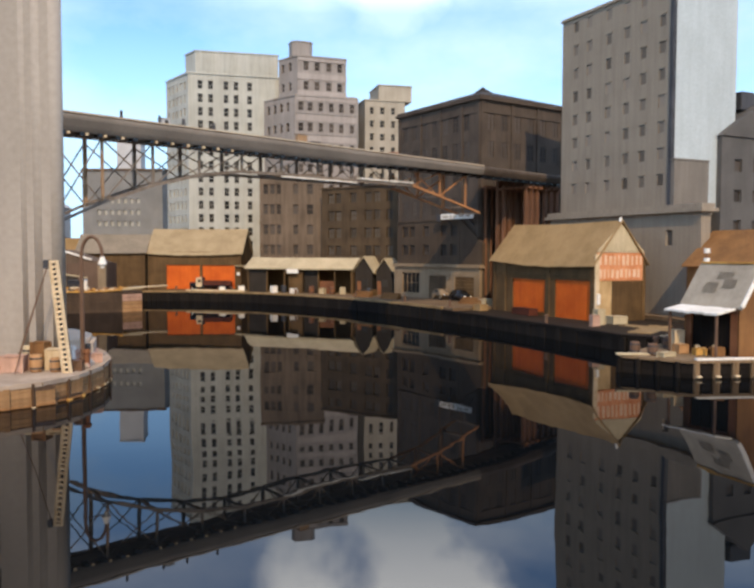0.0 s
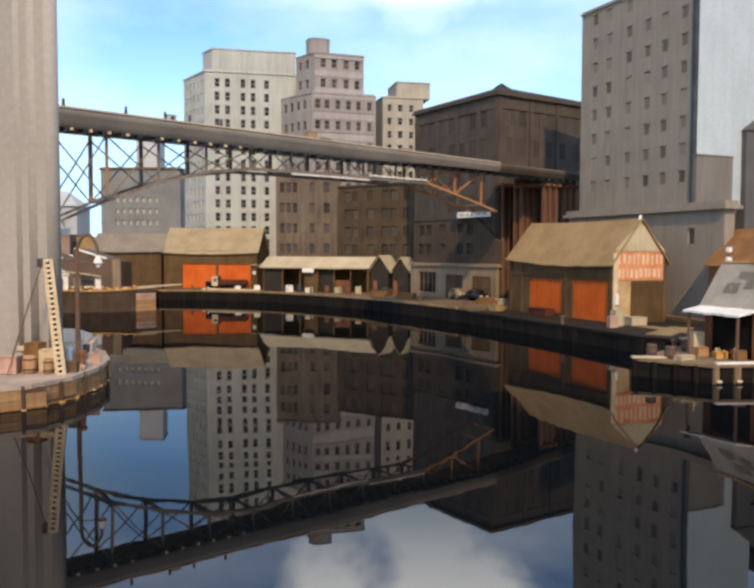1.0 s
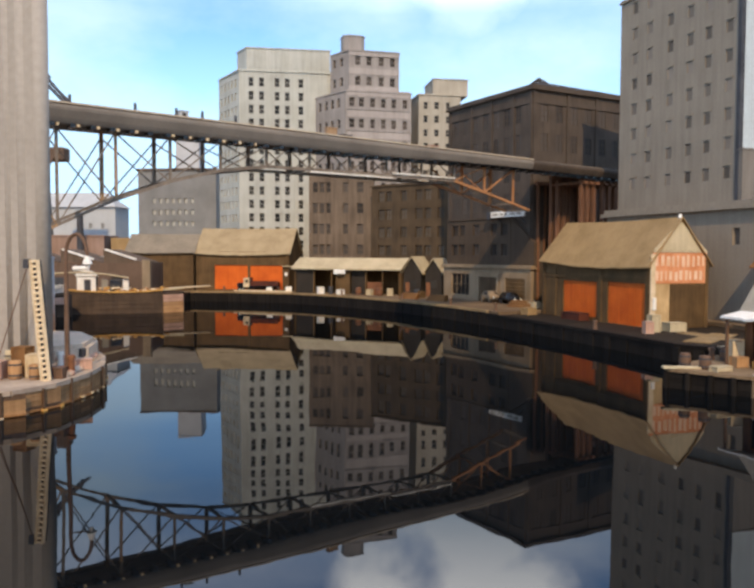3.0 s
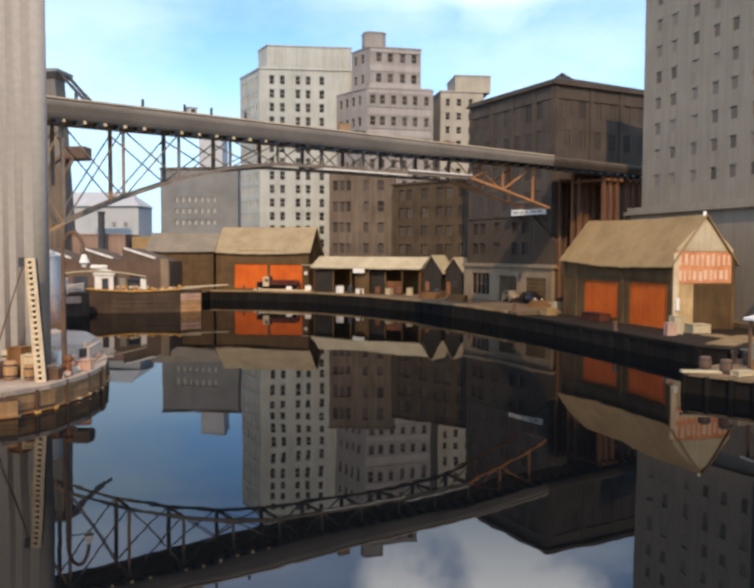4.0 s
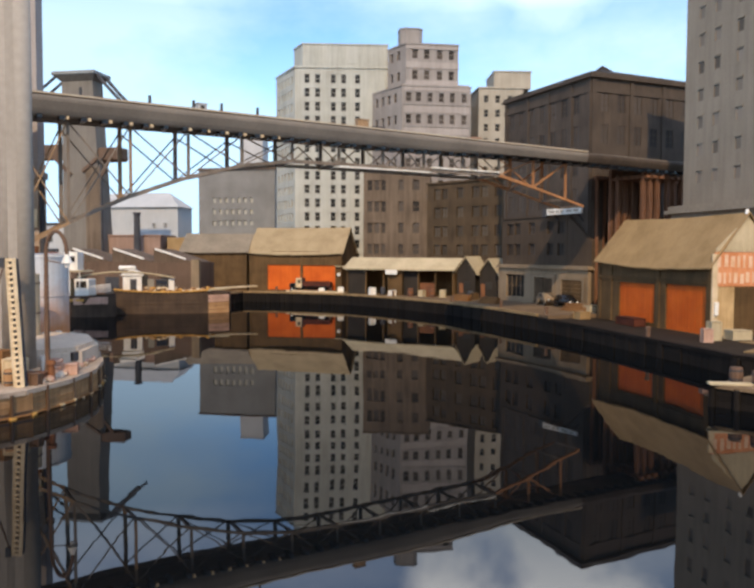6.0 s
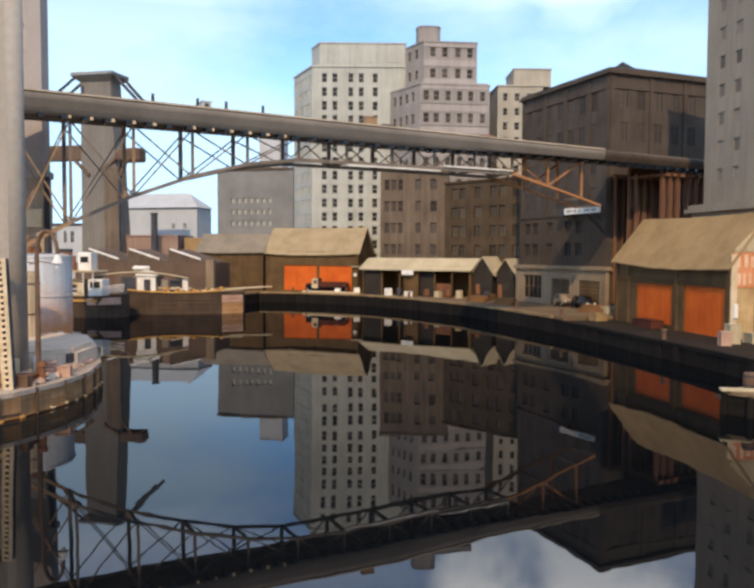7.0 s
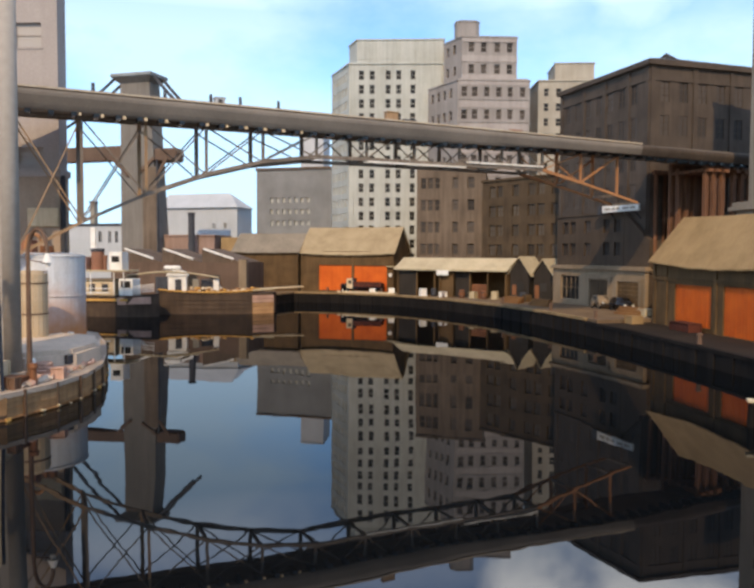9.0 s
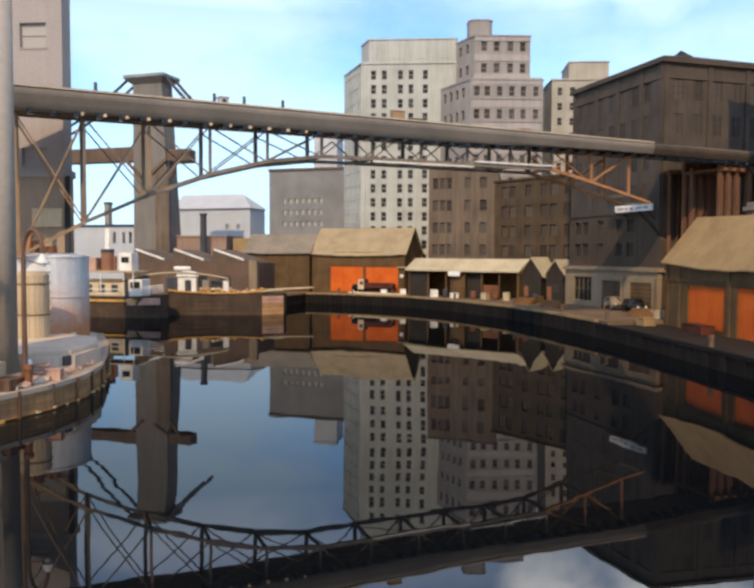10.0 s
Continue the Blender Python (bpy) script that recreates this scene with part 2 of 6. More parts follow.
WORKSROOF = material("brown_roofing", (0.14, 0.098, 0.066), (0.085, 0.06, 0.04), scale=1.5)
BANKSTONE = material("bankside_render", (0.38, 0.33, 0.295), (0.31, 0.27, 0.24))
RUDDY = material("dark_red_boards", (0.10, 0.03, 0.016), (0.05, 0.016, 0.01), scale=3.0)
COPINGLIGHT = material("coping_highlight", (0.5, 0.42, 0.31), (0.38, 0.31, 0.23), scale=1.2)
BRICKRED = material("red_brick", (0.33, 0.16, 0.10), (0.2, 0.1, 0.06))

SIGNRED = material("sign_orange", (0.66, 0.3, 0.14), (0.5, 0.19, 0.07), scale=3.0)
SIGNPALE = material("sign_lettering", (0.72, 0.52, 0.36), (0.6, 0.36, 0.2), scale=4.0)
DOCKDECK = material("worn_dock_boards", (0.25, 0.175, 0.1), (0.14, 0.095, 0.052), scale=3.0)
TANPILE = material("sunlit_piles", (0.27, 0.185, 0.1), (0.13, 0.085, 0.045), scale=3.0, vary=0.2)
ROOFGREY = material("grey_roofing", (0.31, 0.28, 0.22), (0.24, 0.215, 0.17), scale=1.4)
PATCHROOF = material("felt_roofing", (0.37, 0.325, 0.255), (0.27, 0.235, 0.18), scale=3.0)
WORNPINK = material("worn_pink_wood", (0.55, 0.35, 0.255), (0.36, 0.22, 0.155), scale=3.0)
OCHRE = material("ochre_paint", (0.62, 0.36, 0.09), (0.42, 0.22, 0.05), scale=3.0)
OCHREWOOD = material("ochre_boards", (0.26, 0.13, 0.045), (0.16, 0.08, 0.03), scale=2.0)
STAVE = material("ochre_staves", (0.58, 0.46, 0.3), (0.46, 0.34, 0.2), scale=2.0, vary=0.12)
SHAFT = material("ribbed_concrete", (0.36, 0.32, 0.27), (0.3, 0.266, 0.222), scale=0.5, streak=0.3, bump=0.08)
TANK = material("tank_paint", (0.7, 0.71, 0.72), (0.56, 0.55, 0.53), scale=1.2, streak=0.6)
IRONBROWN = material("brown_iron", (0.17, 0.10, 0.06), (0.09, 0.055, 0.035), rough=0.55, scale=3.0)
LADDER = material("ladder_paint", (0.68, 0.55, 0.36), (0.5, 0.38, 0.22), scale=3.0)
PLINTH = material("mossy_concrete", (0.64, 0.515, 0.385), (0.48, 0.385, 0.285), scale=2.0)
BLACKPAINT = material("black_enamel", (0.012, 0.012, 0.013), (0.007, 0.007, 0.008), rough=0.25, scale=4.0, spec=0.5)
PIERWET = material("wet_timber", (0.11, 0.062, 0.03), (0.05, 0.03, 0.016), rough=0.3, scale=3.0, vary=0.2, spec=0.5)
QUAYLIP = material("worn_lit_timber", (0.32, 0.22, 0.105), (0.19, 0.13, 0.06), scale=2.0)


def rusty_foot(m, rust, z0, z1):
    """Adds a ragged band of rust that has crept up from the foot of a painted shell."""
    n, l = m.node_tree.nodes, m.node_tree.links
    b = n["Principled BSDF"]
    old = b.inputs["Base Color"].links[0].from_socket
    co = n.new("ShaderNodeTexCoord")
    sep = n.new("ShaderNodeSeparateXYZ")
    l.new(co.outputs["Object"], sep.inputs[0])
    no = n.new("ShaderNodeTexNoise")
    no.inputs["Scale"].default_value = 0.9
    no.inputs["Detail"].default_value = 5
    l.new(co.outputs["Object"], no.inputs["Vector"])
    ad = n.new("ShaderNodeMath")
    ad.operation = "MULTIPLY_ADD"
    ad.inputs[1].default_value = 3.0
    l.new(no.outputs["Fac"], ad.inputs[0])
    l.new(sep.outputs["Z"], ad.inputs[2])
    mr = n.new("ShaderNodeMapRange")
    mr.inputs["From Min"].default_value, mr.inputs["From Max"].default_value = z0 + 1.5, z1 + 1.5
    mr.inputs["To Min"].default_value, mr.inputs["To Max"].default_value = 1.0, 0.0
    l.new(ad.outputs[0], mr.inputs["Value"])
    mx = n.new("ShaderNodeMix")
    mx.data_type = "RGBA"
    mx.inputs[7].default_value = (*rust, 1)
    l.new(mr.outputs[0], mx.inputs[0])
    l.new(old, mx.inputs[6])
    l.new(mx.outputs[2], b.inputs["Base Color"])


rusty_foot(TANK, (0.5, 0.22, 0.08), 0.8, 5.2)


# ---- helpers for meshes ----
def mesh_from(name, bm, mat, smooth=False):
    me = bpy.data.meshes.new(name)
    bmesh.ops.recalc_face_normals(bm, faces=bm.faces)
    bm.to_mesh(me)
    bm.free()
    for m in mat if isinstance(mat, (list, tuple)) else [mat]:
        me.materials.append(m)
    if smooth:
        for p in me.polygons:
            p.use_smooth = True
    return me


def thing(name, x, y, z=0.0, turn=0.0, label="", category="", group="", kind=""):
    ob = new(name)
    ob.empty_display_size = 0.5
    ob.matrix_basis = pose(x, y, z, 0, 0, turn)
    return tagged(ob, label, category, group, kind)


def part(name, bm, mat, parent=None, label="", at=None, smooth=False):
    me = bm if isinstance(bm, bpy.types.Mesh) else mesh_from(name, bm, mat, smooth)
    ob = new(name, me)
    if parent is not None:
        ob.parent = parent
    if at is not None:
        ob.matrix_basis = at
    if label:
        ob["label"] = label
    return ob


def solo(name, bm, mat, label, category, group="", kind="", smooth=False, at=None):
    ob = new(name, mesh_from(name, bm, mat, smooth))
    if at is not None:
        ob.matrix_basis = at
    return tagged(ob, label, category, group, kind)


def box(bm, x0, x1, y0, y1, z0, z1, bevel=0.0):
    vs = [bm.verts.new((x, y, z)) for z in (z0, z1) for y in (y0, y1) for x in (x0, x1)]
    fs = [bm.faces.new([vs[i] for i in f]) for f in ((0, 2, 3, 1), (4, 5, 7, 6), (0, 1, 5, 4), (2, 6, 7, 3), (0, 4, 6, 2), (1, 3, 7, 5))]
    if bevel:
        es = list({e for f in fs for e in f.edges})
        bmesh.ops.bevel(bm, geom=es, offset=bevel, segments=1, affect="EDGES")
    return bm


def B(*a, bevel=0.0):
    return box(bmesh.new(), *a, bevel=bevel)


def beam(bm, a, b, w, h=None):
    """A straight bar of rectangular section from a to b."""
    a, b = Vector(a), Vector(b)
    h = h or w
    d = (b - a).normalized()
    side = d.cross(Vector((0, 0, 1)))
    side = Vector((1, 0, 0)) if side.length < 1e-4 else side.normalized()
    up = side.cross(d)
    ring = []
    for p in (a, b):
        ring.append([bm.verts.new(p + side * (sx * w / 2) + up * (sz * h / 2)) for sx, sz in ((-1, -1), (1, -1), (1, 1), (-1, 1))])
    for i in range(4):
        j = (i + 1) % 4
        bm.faces.new((ring[0][i], ring[0][j], ring[1][j], ring[1][i]))
    bm.faces.new(ring[0][::-1])
    bm.faces.new(ring[1])
    return bm


def rod(bm, a, b, r0, r1=None, n=10):
    a, b = Vector(a), Vector(b)
    r1 = r0 if r1 is None else r1
    d = (b - a).normalized()
    side = d.cross(Vector((0, 0, 1)))
    side = Vector((1, 0, 0)) if side.length < 1e-4 else side.normalized()
    up = side.cross(d)
    rings = []
    for p, r in ((a, r0), (b, r1)):
        rings.append([bm.verts.new(p + (side * math.cos(2 * math.pi * i / n) + up * math.sin(2 * math.pi * i / n)) * r) for i in range(n)])
    for i in range(n):
        j = (i + 1) % n
        bm.faces.new((rings[0][i], rings[0][j], rings[1][j], rings[1][i]))
    bm.faces.new(rings[0][::-1])
    bm.faces.new(rings[1])
    return bm


def tube(bm, pts, r, n=8):
    """One round bar swept along a line of points."""
    pts = [Vector(p) for p in pts]
    rings = []
    for i, p in enumerate(pts):
        d = (pts[min(i + 1, len(pts) - 1)] - pts[max(i - 1, 0)]).normalized()
        side = d.cross(Vector((0.03, 1, 0.02))).normalized()
        up = side.cross(d)
        rings.append([bm.verts.new(p + (side * math.cos(2 * math.pi * k / n) + up * math.sin(2 * math.pi * k / n)) * r) for k in range(n)])
    for r0, r1 in zip(rings, rings[1:]):
        for k in range(n):
            j = (k + 1) % n
            bm.faces.new((r0[k], r0[j], r1[j], r1[k]))
    bm.faces.new(rings[0][::-1])
    bm.faces.new(rings[-1])
    return bm


def prism(bm, outline, z0, z1):
    """A flat outline (x, y) drawn up from z0 to z1."""
    lo = [bm.verts.new((x, y, z0)) for x, y in outline]
    hi = [bm.verts.new((x, y, z1)) for x, y in outline]
    k = len(outline)
    for i in range(k):
        j = (i + 1) % k
        bm.faces.new((lo[i], lo[j], hi[j], hi[i]))
    bm.faces.new(lo[::-1])
    bm.faces.new(hi)
    return bm


def holed_wall(bm, w, h, holes, deep=0.3, z0=0.0, place=None):
    """A wall of local x 0..w, z z0..h, its face at y = 0, with recessed openings (x0, x1, z0, z1)."""
    place = place or (lambda x, y, z: (x, y, z))
    xs = sorted({0.0, w, *(v for o in holes for v in o[:2])})
    zs = sorted({z0, h, *(v for o in holes for v in o[2:])})
    cache = {}

    def v(x, y, z):
        k = (round(x, 3), round(y, 3), round(z, 3))
        if k not in cache:
            cache[k] = bm.verts.new(place(x, y, z))
        return cache[k]

    for a, b in zip(xs, xs[1:]):
        for c, d in zip(zs, zs[1:]):
            mx, mz = (a + b) / 2, (c + d) / 2
            if not any(o[0] < mx < o[1] and o[2] < mz < o[3] for o in holes):
                bm.faces.new((v(a, 0, c), v(b, 0, c), v(b, 0, d), v(a, 0, d)))
    for x0, x1, c, d in holes:
        r = [(x0, c), (x1, c), (x1, d), (x0, d)]
        for (ax, az), (bx, bz) in zip(r, r[1:] + r[:1]):
            bm.faces.new((v(ax, 0, az), v(bx, 0, bz), v(bx, deep, bz), v(ax, deep, az)))
    return bm


def window_meshes(name, w, h, frame_mat, pane_mat, bars=(1, 1), bar=0.07):
    """Meshes of a window: one welded frame with its bars, and the pane behind it. Origin at the lower left corner, y to the inside."""
    nx, nz = bars[0] + 1, bars[1] + 1
    pw, ph = (w - bar * (nx + 1)) / nx, (h - bar * (nz + 1)) / nz
    holes = [(bar + i * (pw + bar), bar + i * (pw + bar) + pw, bar + k * (ph + bar), bar + k * (ph + bar) + ph) for i in range(nx) for k in range(nz)]
    bm = holed_wall(bmesh.new(), w, h, holes, 0.07)
    fm = mesh_from(name + "_frame", bm, frame_mat)
    pm = mesh_from(name + "_pane", B(0, w, 0.07, 0.09, 0, h), pane_mat)
    return fm, pm


def put_window(parent, meshes, at, sill=None):
    fr = part("window", meshes[0], None, parent, at=at)
    part("pane", meshes[1], None, fr)
    if sill is not None:
        part("sill", sill, None, fr)
    return fr


def block(name, x, y, turn, w, d, h, mat, label, category="building", front=None, side=None, left=None, z0=1.9, cornice=0.0, cap=0.6, win_frame=None,
          win_pane=None, bars=(1, 1), deep=0.3, cornice_mat=None, group="", bl=None, side_mat=None, sills=False, roof_mat=None):
    """A building: local x along its front, y to the back. front, side (right) and left: dict(cols=[(x0, x1)], rows=[(z0, z1)]).
    bl: the back left corner, where the plan is not square."""
    ob = thing(name, x, y, z0, turn, label, category, group)
    wf = win_frame or mat
    bl = Vector(bl or (0, d))
    ll = bl.length
    ld = -bl / ll
    li = Vector((-ld.y, ld.x))
    T0 = lambda a, b, c: (a, b, c)
    T1 = lambda a, b, c: (w - b, a, c)
    T2 = lambda a, b, c: (bl.x + ld.x * a + li.x * b, bl.y + ld.y * a + li.y * b, c)
    spec = [(front, w, T0, 0.0, "wall"), (side, d, T1, 90.0, "side_wall"), (left, ll, T2, ang(ld.x, ld.y), "side_wall")]
    for s, ln, T, _, nm in spec:
        holes = [(a, b, c, e) for a, b in s["cols"] for c, e in s["rows"]] if s else []
        part(nm, holed_wall(bmesh.new(), ln, h, holes, deep, place=T), side_mat if side_mat and T is T1 else mat, ob)
    bm = bmesh.new()
    bm.faces.new([bm.verts.new(p) for p in ((bl.x, bl.y, 0), (w, d, 0), (w, d, h), (bl.x, bl.y, h))])
    part("back_wall", bm, mat, ob)
    prism(bm := bmesh.new(), [(0.02, 0.02), (w - 0.02, 0.02), (w - 0.02, d - 0.02), (bl.x + 0.02, bl.y - 0.02)], h - 0.4, h - 0.02)
    part("roof", bm, roof_mat or mat, ob)
    if cornice:
        c = cornice
        bm = bmesh.new()
        prism(bm, [(-c, -c), (w + c, -c), (w + c, d + c), (bl.x - c, bl.y + c)], h, h + cap * 0.45)
        prism(bm, [(-c * 0.5, -c * 0.5), (w + c * 0.5, -c * 0.5), (w + c * 0.5, d + c * 0.5), (bl.x - c * 0.5, bl.y + c * 0.5)], h + cap * 0.45, h + cap)
        part("cornice", bm, cornice_mat or mat, ob)
    made = {}
    for s, ln, T, turn_w, _ in spec:
        if not s:
            continue
        for a, b in s["cols"]:
            for c, e in s["rows"]:
                key = (round(b - a, 2), round(e - c, 2), s.get("pane", win_pane or PANE).name)
                if key not in made:
                    made[key] = (window_meshes("window", b - a, e - c, s.get("frame", wf), s.get("pane", win_pane or PANE), s.get("bars", bars)),
                                 mesh_from("sill", B(-0.12, b - a + 0.12, -0.32, -0.02, -0.14, 0.0), mat) if sills else None)
                p = T(a, deep - 0.1, c)
                put_window(ob, made[key][0], pose(p[0], p[1], p[2], 0, 0, turn_w), made[key][1])
    return ob


def cols(start, step, n, w):
    return [(start + i * step, start + i * step + w) for i in range(n)]


def ang(dx, dy):
    return math.degrees(math.atan2(dy, dx))


# ---- water, quay and ground ----
solo("water", box(bmesh.new(), -900, 900, -700, 1200, -3, 0.0), WATER, "still dark harbour water mirroring the waterfront", "water", kind="structure")

QUAY = [(-150, 108), (-69, 124.7), (-44.6, 126.9), (-44.4, 146.4), (-36, 146.4), (-24.2, 142.6), (-13.8, 134.6), (-4.6, 124.4), (2.8, 113.6), (8.7, 102.8),
        (13.4, 93.0), (17.4, 83.8), (20.6, 76.3), (22.6, 71.2), (24.6, 69.4), (34, 70), (120, 60), (700, 100), (700, 900), (-700, 900), (-700, 200)]
LAND = QUAY[:10] + [(9.8, 100.6), (15.2, 104.4), (22.9, 107.2), (32.3, 86.3), (34, 70.2)] + QUAY[16:]
solo("ground", prism(bmesh.new(), LAND, -2.9, 1.9), QUAYTOP, "paved harbour quay and city ground", "ground", kind="structure")
APRON = [(9.8, 100.6)] + QUAY[10:16] + [(34, 70.2), (32.3, 86.3), (22.9, 107.2), (15.2, 104.4)]
# the apron's dark colour stands in for paving that gets no light
solo("quay_apron", prism(bmesh.new(), APRON, -2.9, 1.5), UNLITPAVE, "lower paved apron of the quay before the shed", "pavement", kind="structure")

# added unseen wall behind the camera: closes the basin and cuts the sky's fill
solo("sky_cut_wall", B(-500, 500, -96, -90, -3, 30), BROWNBRICK, "plain added wall behind the camera, cutting the sky's fill", "wall", kind="structure")


# ---- tall buildings behind the quay ----
def rows(z0, step, n, h):
    return [(z0 + i * step, z0 + i * step + h) for i in range(n)]


a = ang(17.4, 4.4)
tower = block("office_tower", -38.6, 160.2, a, 18.8, 12, 43.6, CREAM, "tall cream stone office tower with paired dark windows", bl=(-4.4, 10.2),
              front=dict(cols=[(1.9, 2.95), (4.0, 5.05), (7.1, 8.15), (9.15, 10.2), (11.9, 12.95)], rows=rows(2.6, 2.72, 15, 1.75)),
              left=dict(cols=cols(1.2, 1.95, 5, 0.8), rows=rows(2.6, 2.72, 15, 1.6)), cornice=0.2, cap=0.35, bars=(0, 1))
for u in (0.75, 6.05, 11.05, 14.6, 17.6):
    part("pilaster", B(u - 0.22, u + 0.22, -0.14, 0.05, 0, 43.4), CREAM, tower)
attic = part("attic", prism(bmesh.new(), [(1.55, 0.5), (18.4, 0.5), (18.4, 9.6), (-0.4, 5.2)], 43.95, 48.3), CREAM, tower)
part("attic_cap", prism(bmesh.new(), [(1.4, 0.35), (18.55, 0.35), (18.55, 9.75), (-0.6, 5.3)], 48.3, 48.55), CREAM, attic)
for u in (5.2, 9.4, 13.6):
    part("rib", B(u - 0.15, u + 0.15, 0.36, 0.55, 43.95, 48.3), CREAM, attic)
for u in (2.9, 7.3, 11.5, 16.0):
    part("attic_panel", B(u - 1.1, u + 1.1, 0.42, 0.52, 44.7, 47.6), CREAM, attic)

g = ang(9.1, 3.3)
grey = block("stepped_tower", -16.5, 156.8, g, 13.3, 10, 38.5, GREYSTONE, "stepped grey stone tower with small windows", win_pane=PANEDIM, bl=(-4.4, 9.4),
             front=dict(cols=[(0.7, 1.8), (2.6, 3.7), (4.9, 5.9), (7.1, 8.1), (9.2, 10.2), (11.5, 12.5)], rows=rows(2.9, 4.1, 9, 1.75)),
             left=dict(cols=cols(1.3, 2.1, 4, 1.0), rows=rows(2.9, 4.1, 9, 1.75)), cornice=0.15, cap=0.3, bars=(0, 1))
for k in range(9):
    z = 2.3 + 4.1 * k
    part("string_course", B(-0.04, 13.34, -0.1, 0.04, z, z + 0.3), GREYSTONE, grey)
    part("spandrel_band", B(0.3, 13.0, -0.05, 0.03, z + 2.7, z + 3.9), PALEBAND, grey)
up = block("stepped_tower_upper", -16.1, 158.6, g, 10.2, 7, 7.9, GREYSTONE, "upper stage of the grey stepped tower", win_pane=PANEDIM, z0=40.7, bl=(-2.6, 5.6),
           front=dict(cols=[(1.2, 2.3), (3.5, 4.6), (6.0, 7.1), (8.3, 9.4)], rows=[(1.4, 3.1), (5.3, 7.0)]),
           left=dict(cols=[(0.9, 1.9), (3.2, 4.2)], rows=[(1.4, 3.1), (5.3, 7.0)]), cornice=0.15, cap=0.3, bars=(0, 1))
for z in (0.0, 3.5, 7.1):
    part("spandrel_band", B(-0.04, 10.24, -0.1, 0.04, z, z + (1.2 if z < 6 else 0.7)), PALEBAND, up)
head = thing("roof_turret", -15.8, 161.3, 48.9, g, "square stone roof turret with chamfered corners", "turret")
part("turret_wall", prism(bmesh.new(), [(-2.1, -1.1), (-1.2, -1.8), (1.4, -1.8), (2.2, -1.1), (2.2, 1.2), (1.4, 2.0), (-1.2, 2.0), (-2.1, 1.2)], 0, 2.7), GREYSTONE, head)
part("turret_cap", prism(bmesh.new(), [(-2.2, -1.15), (-1.25, -1.9), (1.45, -1.9), (2.3, -1.15), (2.3, 1.25), (1.45, 2.1), (-1.25, 2.1), (-2.2, 1.25)], 2.7, 2.95), GREYSTONE, head)

block("corner_block", -23.1, 153.3, ang(12, 0.3), 12.5, 1.6, 22.4, SOOTSTONE, "grey stone block with three bays of windows",
      front=dict(cols=[(0.7, 1.7), (2.0, 3.0), (3.3, 4.2), (6.5, 7.6), (9.2, 10.5)], rows=rows(2.9, 3.95, 5, 1.95), pane=PANEDIM), cornice=0.2, cap=0.3, bars=(0, 1))
block("loft_building", -10.8, 151.2, ang(14.3, -10), 17.6, 9, 19.4, BROWNBRICK, "brown brick loft building with grouped windows",
      front=dict(cols=[(1.6, 3.0), (3.4, 4.8), (6.9, 8.4), (10.3, 11.8), (12.3, 13.8), (15.2, 16.6)], rows=rows(3.4, 3.3, 5, 1.9), pane=PANEPALE), cornice=0.25, cap=0.35)
block("cream_tower", -2.6, 163, a, 8.6, 12, 38.8, TANSTONE, "tan stone tower with small square windows", bl=(-0.6, 12),
      front=dict(cols=[(1.0, 1.9), (3.2, 4.2), (5.6, 6.5)], rows=rows(6.2, 2.72, 12, 1.4)), cornice=0.2, cap=0.3, bars=(0, 1))
block("penthouse", 0.2, 165, a, 7.2, 8, 3.2, TANSTONE, "plain tan stone penthouse", z0=41.0, cornice=0.15, cap=0.2)

W_A = ang(12.4, -18)
dk = block("brick_warehouse", 3.6, 132.55, W_A, 20.3, 23, 29.8, DARKBRICK, "tall sooty brick warehouse with a heavy cornice",
           front=dict(cols=cols(1.3, 2.55, 7, 1.3), rows=rows(13.2, 4.1, 4, 2.5), pane=PANEDIM),
           side=dict(cols=cols(1.5, 2.75, 8, 1.35), rows=rows(13.2, 4.1, 4, 2.5), pane=PANEDIM), cornice=0.45, cap=0.7, deep=0.13, bars=(1, 2))
bm = bmesh.new()
lo = [bm.verts.new(p) for p in ((-0.2, -0.2, 30.5), (20.5, -0.2, 30.5), (20.5, 23.2, 30.5), (-0.2, 23.2, 30.5))]
tip = bm.verts.new((7.0, 12.5, 34.7))
for i in range(4):
    bm.faces.new((lo[i], lo[(i + 1) % 4], tip))
bm.faces.new(lo[::-1])
part("hip_roof", bm, BLUEGREY, dk)
bm = bmesh.new()
base = [bm.verts.new(p) for p in ((5.6, 11.0, 34.0), (8.6, 11.0, 34.0), (8.6, 14.0, 34.0), (5.6, 14.0, 34.0))]
tip = bm.verts.new((7.0, 12.5, 35.4))
for i in range(4):
    bm.faces.new((base[i], base[(i + 1) % 4], tip))
bm.faces.new(base[::-1])
part("roof_lantern", bm, BLUEGREY, dk)
part("frieze", B(-0.1, 20.4, -0.12, 0.02, 28.0, 28.5), DARKBRICK, dk)
part("frieze", B(20.28, 20.42, 0.1, 22.9, 28.0, 28.5), DARKBRICK, dk)
for u in (0.35, 5.95, 11.05, 16.15, 19.95):
    part("pilaster", B(u - 0.3, u + 0.3, -0.16, 0.05, 0, 29.7), DARKBRICK, dk)
# added pipes and header stand in for rust streaks down the side wall
for v, r_ in ((1.0, 0.28), (2.3, 0.2), (3.4, 0.34), (5.0, 0.2), (7.6, 0.3), (9.0, 0.22), (10.4, 0.3), (13.4, 0.24), (15.0, 0.3), (16.4, 0.2)):
    part("rust_streak_pipe", rod(bmesh.new(), (20.3 + r_, v, 0), (20.3 + r_, v, 16.6), r_, r_, 10), STREAKED, dk, "pipe added in place of a rust streak on the wall")
part("pipe_header", B(20.3, 20.95, 0.5, 17.0, 16.6, 17.1), STREAKED, dk)
for v in (0.4, 6.55, 12.05, 17.55, 22.6):
    part("pilaster", B(20.25, 20.46, v - 0.3, v + 0.3, 0, 29.7), DARKBRICK, dk)

